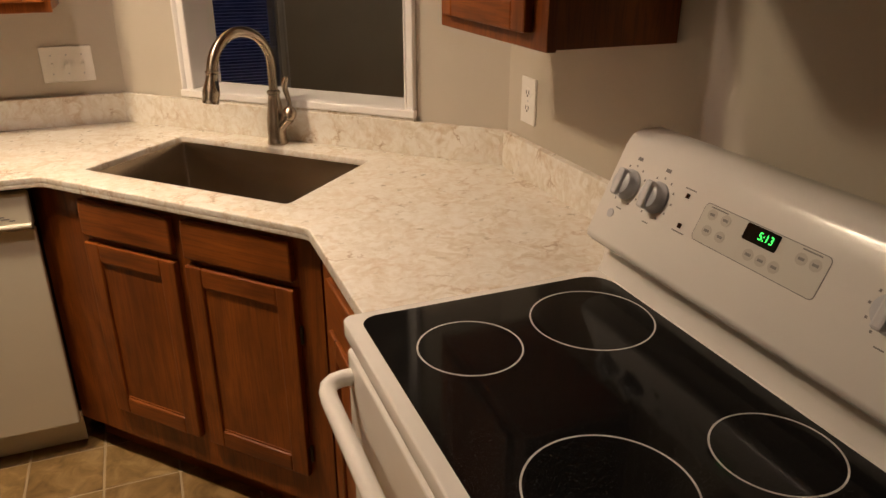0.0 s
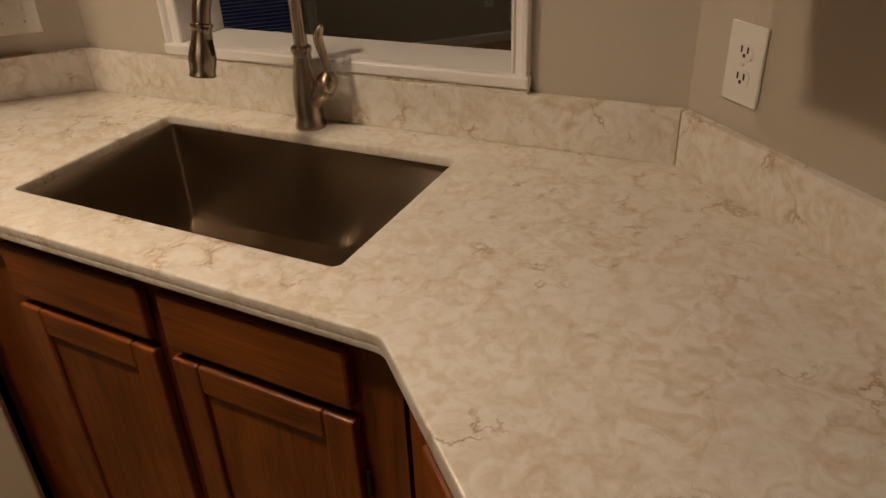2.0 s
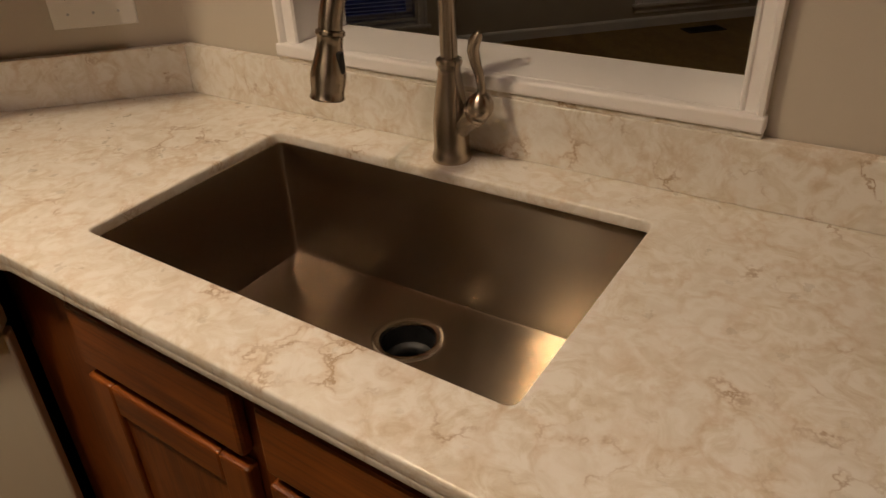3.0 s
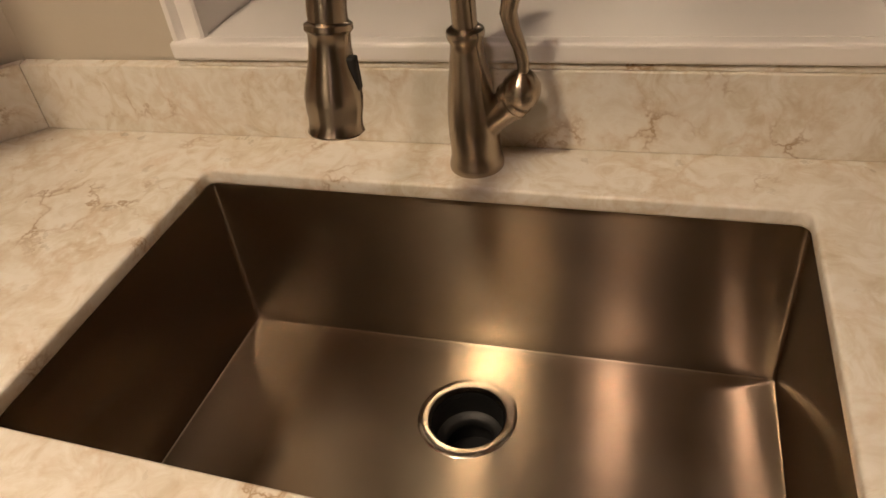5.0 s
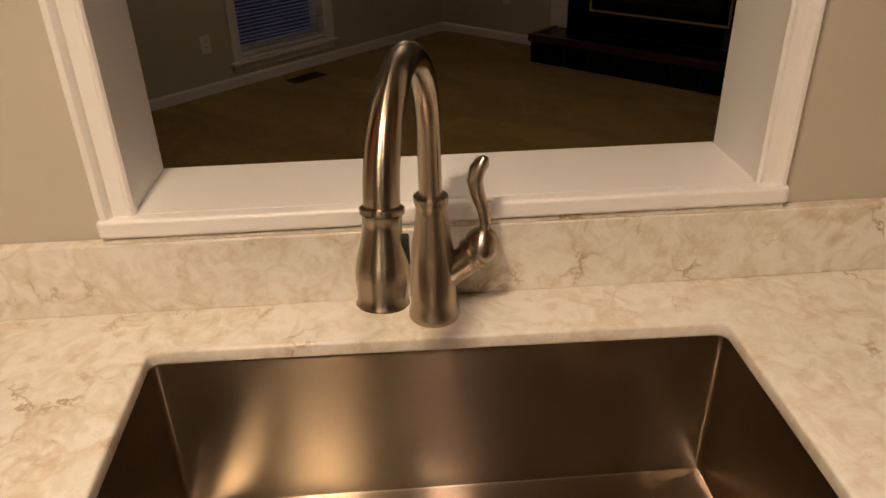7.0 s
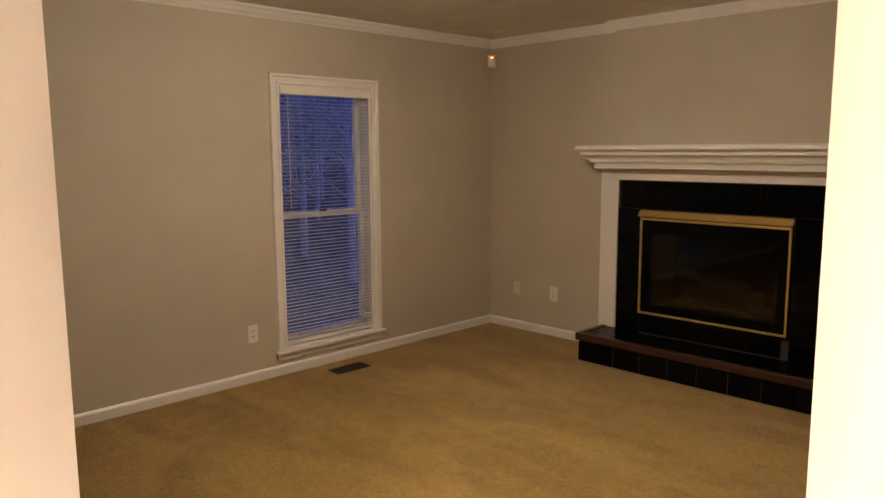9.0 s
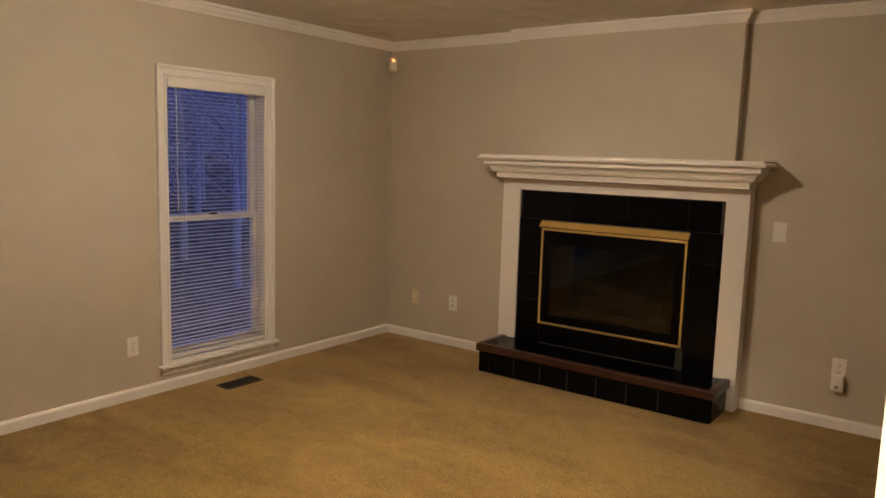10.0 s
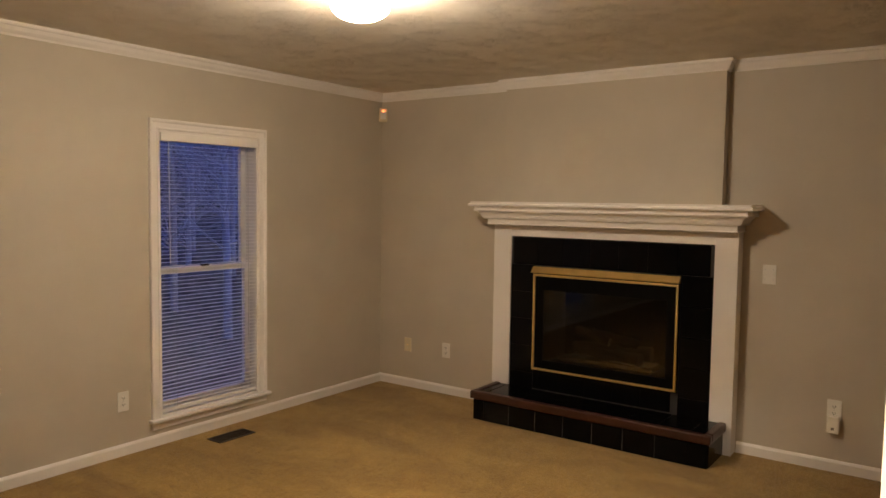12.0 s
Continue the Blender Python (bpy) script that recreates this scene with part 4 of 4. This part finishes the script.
# mini blind
BB = (NC, NY + 0.04, 0.19)
blind = thing("mini_blind", NOR, BB, "white horizontal mini blind lowered in the window", "blind")
part("headrail", box(A0 + 0.021, NY - 0.012, 1.884, A1 - 0.021, NY + 0.040, 1.935, 0.004), BLIND, blind, base=BB)
slat_bm = bmesh.new()
S0, S1 = A0 + 0.022, A1 - 0.022
curve = [(-0.0125, -0.0006), (-0.006, 0.0012), (0, 0.0018), (0.006, 0.0012), (0.0125, -0.0006)]
lo = [[slat_bm.verts.new((x, y, z - 0.0004)) for y, z in curve] for x in (S0 - NC, S1 - NC)]
hi = [[slat_bm.verts.new((x, y, z)) for y, z in curve] for x in (S0 - NC, S1 - NC)]
for i in range(4):
    slat_bm.faces.new((hi[0][i], hi[0][i + 1], hi[1][i + 1], hi[1][i]))
    slat_bm.faces.new((lo[0][i], lo[1][i], lo[1][i + 1], lo[0][i + 1]))
for i in (0, 4):
    slat_bm.faces.new((hi[0][i], hi[1][i], lo[1][i], lo[0][i]))
slat_mesh = finish("slat", slat_bm, BLIND)
rnd = random.Random(4)
z = 1.884
while z > 0.235:
    ob = new("slat", slat_mesh)
    ob.parent = blind
    sag = 1 if z < 0.345 else 0
    ob.matrix_basis = pose(0, -0.022, z - 0.19 - 0.004 * sag, -1 + rnd.uniform(-1.5, 1.5), rnd.uniform(-0.25, 0.25) + 0.6 * sag, 0)
    z -= 0.0242
part("bottom_rail", box(S0, NY + 0.006, 0.193, S1, NY + 0.030, 0.215, 0.003), BLIND, blind, base=BB)
for x in (A0 + 0.13, A1 - 0.15):
    for y in (NY + 0.0045, NY + 0.0315):
        part("ladder_cord", tube([(x, y, 0.212), (x, y, 1.90)], 0.0008, 6), CORD, blind, base=BB)
part("tilt_wand", tube([(A0 + 0.075, NY - 0.010, 1.89), (A0 + 0.077, NY - 0.014, 1.13)], 0.003, 8), PLASTIC, blind, base=BB)
part("lift_cord", tube([(A1 - 0.10, NY - 0.008, 1.89), (A1 - 0.102, NY - 0.012, 0.56)], 0.0012, 6), CORD, blind, base=BB)

copy_thing(win, NOR @ Matrix.Translation((WB[0] + NEXT, WB[1], WB[2]))).name = "window_2"
copy_thing(blind, NOR @ Matrix.Translation((BB[0] + NEXT, BB[1], BB[2])))

# floor register
VX = (-1.7235, -0.212, 0)
reg = thing("floor_register", NOR, VX, "brown metal floor register set in the carpet", "register")
rim_bm = prism([(-1.865, -0.282), (-1.583, -0.282), (-1.583, -0.148), (-1.865, -0.148)], 0.0, 0.006, [[(-1.851, -0.268), (-1.597, -0.268), (-1.597, -0.162), (-1.851, -0.162)]], 0.001, 1)
part("frame", rim_bm, VENT, reg, base=VX)
part("duct", box(-1.851, -0.268, -0.0005, -1.597, -0.162, 0.001), BLACK, reg, base=VX)
for k in range(18):
    x = -1.845 + 0.0138 * k
    part("louvre", box(x, -0.268, 0.0012, x + 0.003, -0.162, 0.0048), VENT, reg, base=VX)

# ---- fireplace ----
def frame_x(y0, z0, y1, z1, i0, k0, i1, k1, xa, xb, bevel=0.0):
    """A flat frame that faces -x, with a rectangular opening."""
    bm = prism([(y0, z0), (y1, z0), (y1, z1), (y0, z1)], xa, xb, [[(i0, k0), (i1, k0), (i1, k1), (i0, k1)]], bevel)
    for v in bm.verts:
        v.co = Vector((v.co.z, v.co.x, v.co.y))
    return bm


FIRE = Matrix.Translation((0.010, -0.026, 0)) @ Matrix.Diagonal((1, 1, 0.977, 1))
PB = (3.6, 2.26, 0)
SX = 3.728
mantel = thing("fireplace_surround", FIRE, PB, "white painted fireplace surround with a stepped mantel shelf", "fireplace surround")
for y0, y1, z0 in ((1.400, 1.538, 0.0), (2.978, 3.122, 0.203)):
    part("leg", box(SX, y0, z0, 3.838, y1, 1.42, 0.002), TRIM, mantel, base=PB)
part("frieze", box(SX + 0.0005, 1.538, 1.325, 3.757, 2.978, 1.40, 0.001), TRIM, mantel, base=PB)
# the shelf: a box over the legs, with two mitred bands of moulding and a thin top board
BX, BY0, BY1 = 3.658, 1.404, 3.118
part("mantel_box", box(BX, BY0, 1.412, 3.838, BY1, 1.560, 0.001), TRIM, mantel, base=PB)
bands = (("lower_moulding", [(0.0, 1.406), (0.010, 1.406), (0.016, 1.411), (0.012, 1.417), (0.012, 1.450), (0.030, 1.450), (0.036, 1.455), (0.036, 1.462), (0.0, 1.462)]),
         ("middle_moulding", [(0.0, 1.463), (0.044, 1.463), (0.047, 1.475), (0.055, 1.488), (0.066, 1.496), (0.066, 1.502), (0.0, 1.502)]),
         ("upper_moulding", [(0.0, 1.503), (0.084, 1.503), (0.088, 1.508), (0.088, 1.516), (0.084, 1.520), (0.084, 1.538), (0.0, 1.538)]),
         ("shelf_board", [(0.0, 1.539), (0.110, 1.539), (0.116, 1.543), (0.119, 1.550), (0.118, 1.558), (0.110, 1.563), (0.106, 1.5635), (0.106, 1.577), (0.0, 1.577)]))
path_pts = [(3.838, BY1, 0), (BX, BY1, 0), (BX, BY0, 0), (3.838, BY0, 0)]
way_out = [(0, 1, 0), (-1, 1, 0), (-1, -1, 0), (0, -1, 0)]
for name, profile in bands:
    part(name, moulding(profile, path_pts, way_out), TRIM, mantel, base=PB)
part("shelf_top", box(BX, BY0, 1.5605, 3.837, BY1, 1.577), TRIM, mantel, base=PB)

HBASE = (3.62, 2.31, 0)
hearth = thing("raised_hearth", ROOM, HBASE, "raised hearth of glossy black tiles with a dark wood edge", "hearth")
HX0, HY0, HY1 = 3.412, 1.420, 3.052
part("core", box(HX0 + 0.008, HY0 + 0.008, 0.0, WX - 0.112, HY1 - 0.008, 0.190), BLACK_GROUT, hearth, base=HBASE)
part("core", box(WX - 0.112, 1.5135, 0.0, WX - 0.016, HY1 - 0.008, 0.190), BLACK_GROUT, hearth, base=HBASE)
for args in ((HX0 - 0.016, HY0 - 0.016, 0.150, HX0 + 0.030, HY1 + 0.014, 0.206), (HX0 + 0.030, HY0 - 0.016, 0.150, 3.737, HY0 + 0.030, 0.206), (HX0 + 0.030, HY1 - 0.03, 0.150, WX - 0.016, HY1 + 0.014, 0.206)):
    part("wooden_edge", box(*args, 0.008), DARK_WOOD, hearth, "dark brown wooden edging", HBASE)

surround = thing("fireplace_tiles", FIRE, (3.742, 2.26, 0.2), "glossy black square tiles round the firebox", "tiles")
TB = (3.742, 2.26, 0.2)
part("backing", box(3.742, 1.5385, 0.1905, 3.7565, 1.742, 1.3245), BLACK_GROUT, surround, base=TB)
part("backing", box(3.742, 2.785, 0.1905, 3.7565, 2.9775, 1.3245), BLACK_GROUT, surround, base=TB)
part("backing", box(3.742, 1.742, 1.116, 3.7565, 2.785, 1.3245), BLACK_GROUT, surround, base=TB)
part("backing", box(3.742, 1.742, 0.1905, 3.7565, 2.785, 0.345), BLACK_GROUT, surround, base=TB)

firebox = thing("gas_fireplace", FIRE, (3.74, 2.262, 0.34), "black gas fireplace insert with a brass frame and hood", "fireplace")
GB = (3.74, 2.262, 0.34)
part("front_plate", frame_x(1.745, 0.347, 2.782, 1.114, 1.82, 0.43, 2.70, 0.945, 3.722, 3.741), BLACK_STEEL, firebox, base=GB)
part("brass_frame", frame_x(1.745, 0.352, 2.782, 1.058, 1.762, 0.369, 2.765, 1.041, 3.708, 3.7215, 0.004), BRASS, firebox, "polished brass frame", GB)
hood = bmesh.new()
hp = [(3.7215, 1.068), (3.690, 1.066), (3.688, 1.074), (3.7215, 1.112)]
rows = [[hood.verts.new((x, y, z)) for x, z in hp] for y in (1.738, 2.788)]
for i in range(4):
    hood.faces.new((rows[0][i], rows[0][(i + 1) % 4], rows[1][(i + 1) % 4], rows[1][i]))
hood.faces.new(rows[0])
hood.faces.new(rows[1])
part("hood", hood, BRASS, firebox, "brass hood", GB)
part("glass_panel", box(3.730, 1.82, 0.43, 3.734, 2.70, 0.945), FIRE_GLASS, firebox, "dark fire glass", GB)
inside = bmesh.new()
for a in ((3.742, 1.80, 0.40, 4.10, 2.72, 0.415), (3.742, 1.80, 0.955, 4.10, 2.72, 0.97), (4.085, 1.80, 0.415, 4.10, 2.72, 0.955), (3.742, 1.80, 0.415, 4.085, 1.815, 0.955), (3.742, 2.705, 0.415, 4.085, 2.72, 0.955)):
    box(*a, 0, inside)
part("firebox_lining", inside, BLACK_STEEL, firebox, base=GB)
part("burner_tray", box(3.80, 1.95, 0.4155, 4.02, 2.58, 0.462, 0.01), EMBER, firebox, "pale ash burner tray", GB)
part("burner_bar", box(3.765, 1.93, 0.440, 3.79, 2.60, 0.470, 0.004), CHROME, firebox, "bright burner bar", GB)
rl = random.Random(11)
for k, (y0, y1, x, z, r) in enumerate(((2.0, 2.55, 3.96, 0.52, 0.05), (2.02, 2.48, 3.86, 0.505, 0.042), (2.08, 2.40, 3.91, 0.585, 0.038), (2.25, 2.52, 3.87, 0.60, 0.03))):
    pts, rr = [], []
    for j in range(9):
        t = j / 8
        pts.append((x + 0.05 * (t - 0.5) * (1 if k % 2 else -1) + rl.uniform(-0.006, 0.006), y0 + (y1 - y0) * t, z + rl.uniform(-0.008, 0.008) + (0.06 * t if k > 1 else 0)))
        rr.append(r * rl.uniform(0.8, 1.12))
    part("log", tube(pts, rr, 12), LOG, firebox, "brown ceramic log", GB, True)

# ---- lamps ----
def globe_lamp(name, m, label, r, mat):
    ob = thing(name, m, (0, 0, 0), label, "ceiling lamp")
    part("base_plate", lathe([(0, 0), (r * 0.4, 0), (r * 0.41, -0.006), (r * 0.36, -0.040), (0, -0.040)], (0, 0, 0), 40), BRASS, ob, "brass base plate", smooth=True)
    prof = [(r * math.cos(a), -0.094 - 0.058 * math.sin(a)) for a in (math.radians(-74 + 164 * k / 14) for k in range(15))]
    part("shade", lathe(prof[:-1] + [(0, prof[-1][1])], (0, 0, 0), 40), mat, ob, "glowing glass dome", smooth=True)
    return ob


def down_light(m, label, r, deep, mat):
    """A short unseen can on the ceiling, added to narrow the lamp's light; its lens is set back by deep."""
    ob = thing("ceiling_downlight", m, (0, 0, 0), label, "ceiling lamp")
    z0 = -deep - 0.012
    part("can", lathe([(r + 0.012, -0.0005), (r + 0.012, z0 + 0.002), (r + 0.010, z0), (r + 0.003, z0), (r + 0.001, z0 + 0.002), (r + 0.001, -0.006), (0, -0.006), (0, -0.0005)], (0, 0, 0), 40), GREY, ob, "grey metal can added to narrow the light", smooth=True)
    part("lens", lathe([(0, -0.012), (r - 0.001, -0.012), (r - 0.001, -0.008), (0, -0.008)], (0, 0, 0), 40), mat, ob, "glowing lens")
    return ob


globe_lamp("ceiling_lamp", ROOM @ Matrix.Translation((LIVING_LAMP[0], LIVING_LAMP[1], H)), "flush ceiling lamp with a lit glass dome", 0.12, BULB_GLASS)
down_light(DIA @ Matrix.Translation((*CREAM_AT, H)), "round can light on the ceiling above the sink", 0.11, 0.05, CREAM_LAMP)
down_light(DIA @ Matrix.Translation((*PINK_AT, H)), "small can light on the kitchen ceiling", 0.04, 0.03, PINK_LAMP)

# ---- outside: wooded slope at dusk ----
bank = bmesh.new()
rows = [[bank.verts.new((x, y, z)) for y, z in ((5.6, -0.6), (12, -0.6), (17, 0.6), (30, 9), (60, 34), (140, 60))] for x in (-90, 90)]
for k in range(5):
    bank.faces.new((rows[0][k], rows[1][k], rows[1][k + 1], rows[0][k + 1]))
solid("ground", bank, EARTH, ROOM, "dim wooded bank covered with leaf litter", "ground", kind="structure", base=(0, 60, -0.6))


def bare_tree(x, y, height, seed):
    r = random.Random(seed)
    ob = thing("bare_tree", ROOM, (x, y, -0.6), "leafless tree with thin bare branches", "tree", "bare trees")
    trunk = [(r.uniform(-0.15, 0.15) * k / 6, r.uniform(-0.15, 0.15) * k / 6, height * k / 6) for k in range(7)]
    part("trunk", tube(trunk, [0.07 * (1 - 0.13 * k) for k in range(7)], 10), BARK, ob, smooth=True)
    limbs = bmesh.new()
    for k in range(26):
        h = r.uniform(0.12, 0.95)
        i = min(5, int(h * 6))
        p = Vector(trunk[i]).lerp(Vector(trunk[i + 1]), h * 6 - i)
        a = r.uniform(0, 2 * math.pi)
        way = Vector((math.cos(a), math.sin(a), r.uniform(0.2, 0.9))).normalized()
        size = (1.1 - h) * height * 0.38
        pts = [p + way * size * j / 5 + Vector((r.uniform(-1, 1), r.uniform(-1, 1), r.uniform(-0.4, 1.2))) * 0.05 * size * j / 2 for j in range(6)]
        tube(pts, [0.018 * (1 - 0.17 * j) for j in range(6)], 5, limbs)
        for _ in range(5):
            j = r.randint(1, 4)
            a2 = r.uniform(0, 2 * math.pi)
            w2 = (way + Vector((math.cos(a2), math.sin(a2), r.uniform(-0.3, 0.8)))).normalized()
            q = [pts[j] + w2 * size * 0.5 * m / 3 + Vector((r.uniform(-1, 1), r.uniform(-1, 1), r.uniform(-1, 1))) * 0.02 * size * m for m in range(4)]
            tube(q, [0.008, 0.006, 0.005, 0.003], 4, limbs)
    part("limbs", limbs, BARK, ob)


rt = random.Random(8)
for k in range(27):
    bare_tree(2.2 + 0.85 * (k % 9) + rt.uniform(-0.4, 0.4) + 2.2 * (k // 9), 10.5 + 4.0 * (k // 9) + rt.uniform(-1.2, 2.0), rt.uniform(5.5, 9), 30 + k)


# ---- tiles, last ----
def tile_pieces(parent, cells, mesh, turn, base=(0, 0, 0)):
    for c in cells:
        ob = new("tile", mesh)
        ob.parent = parent
        ob.matrix_basis = Matrix.Translation(Vector(c) - Vector(base)) @ turn


def tile_mesh(name, w, h, t, mat, bevel=0.0015):
    return finish(name, box(-w / 2, -h / 2, 0, w / 2, h / 2, t, bevel, seg=1), mat)


kfloor = tagged(new("floor_kitchen"), "brown slate-look kitchen floor tiles with pale grout", "floor", kind="structure")
kfloor.matrix_world = KIT
part("grout_bed", box(-4.4, -4.8, -0.03, -0.001, 0.972, -0.0022), GROUT, kfloor)
pitch = 0.2145
one = tile_mesh("tile", pitch - 0.0065, pitch - 0.0065, 0.008, TILE)
cells = []
for i in range(15):
    for j in range(20):
        x, y = -1.195 - pitch / 2 + pitch * (i - 8), 0.403 + pitch / 2 + pitch * (j - 17)
        if -3.1 < x < -0.1 and -3.1 < y < 0.9 and not (x > -0.55 and y < -0.4):
            cells.append((x, y, -0.008))
tile_pieces(kfloor, cells[:300], one, Matrix.Identity(4))

sq = tile_mesh("tile", 0.197, 0.197, 0.008, BLACK_TILE)
low = tile_mesh("tile", 0.197, 0.142, 0.008, BLACK_TILE)
out_x = Matrix.Rotation(radians(-90), 4, "Y") @ Matrix.Rotation(radians(90), 4, "Z")
for k, (y, w) in enumerate([(3.005, 0.080)] + [(2.862 - 0.2045 * k, 0.199) for k in range(7)] + [(1.480, 0.110)]):
    front = low if w > 0.15 else tile_mesh("tile", w, 0.142, 0.008, BLACK_TILE)
    tile_pieces(hearth, [(HX0 + 0.008, y, 0.074)], front, out_x, HBASE)
    flat = tile_mesh("tile", 0.288, min(w, 0.197), 0.008, BLACK_TILE)
    tile_pieces(hearth, [(3.590, y, 0.190)], flat, Matrix.Identity(4), HBASE)
end = tile_mesh("tile", 0.300, 0.142, 0.008, BLACK_TILE)
tile_pieces(hearth, [(3.580, HY0 + 0.008, 0.074)], end, Matrix.Rotation(radians(90), 4, "X"), HBASE)
tile_pieces(surround, [(3.742, 2.861 - 0.2 * k, 1.2195) for k in range(7)], sq, out_x, TB)
thin = tile_mesh("tile", 0.188, 0.197, 0.008, BLACK_TILE)
tile_pieces(surround, [(3.742, 1.6385, 1.018 - 0.2 * k) for k in range(5)], sq, out_x, TB)
tile_pieces(surround, [(3.742, 2.881, 1.018 - 0.2 * k) for k in range(5)], thin, out_x, TB)
bottom = tile_mesh("tile", 0.197, 0.132, 0.008, BLACK_TILE)
tile_pieces(surround, [(3.742, 2.684 - 0.2 * k, 0.275) for k in range(5)], bottom, out_x, TB)
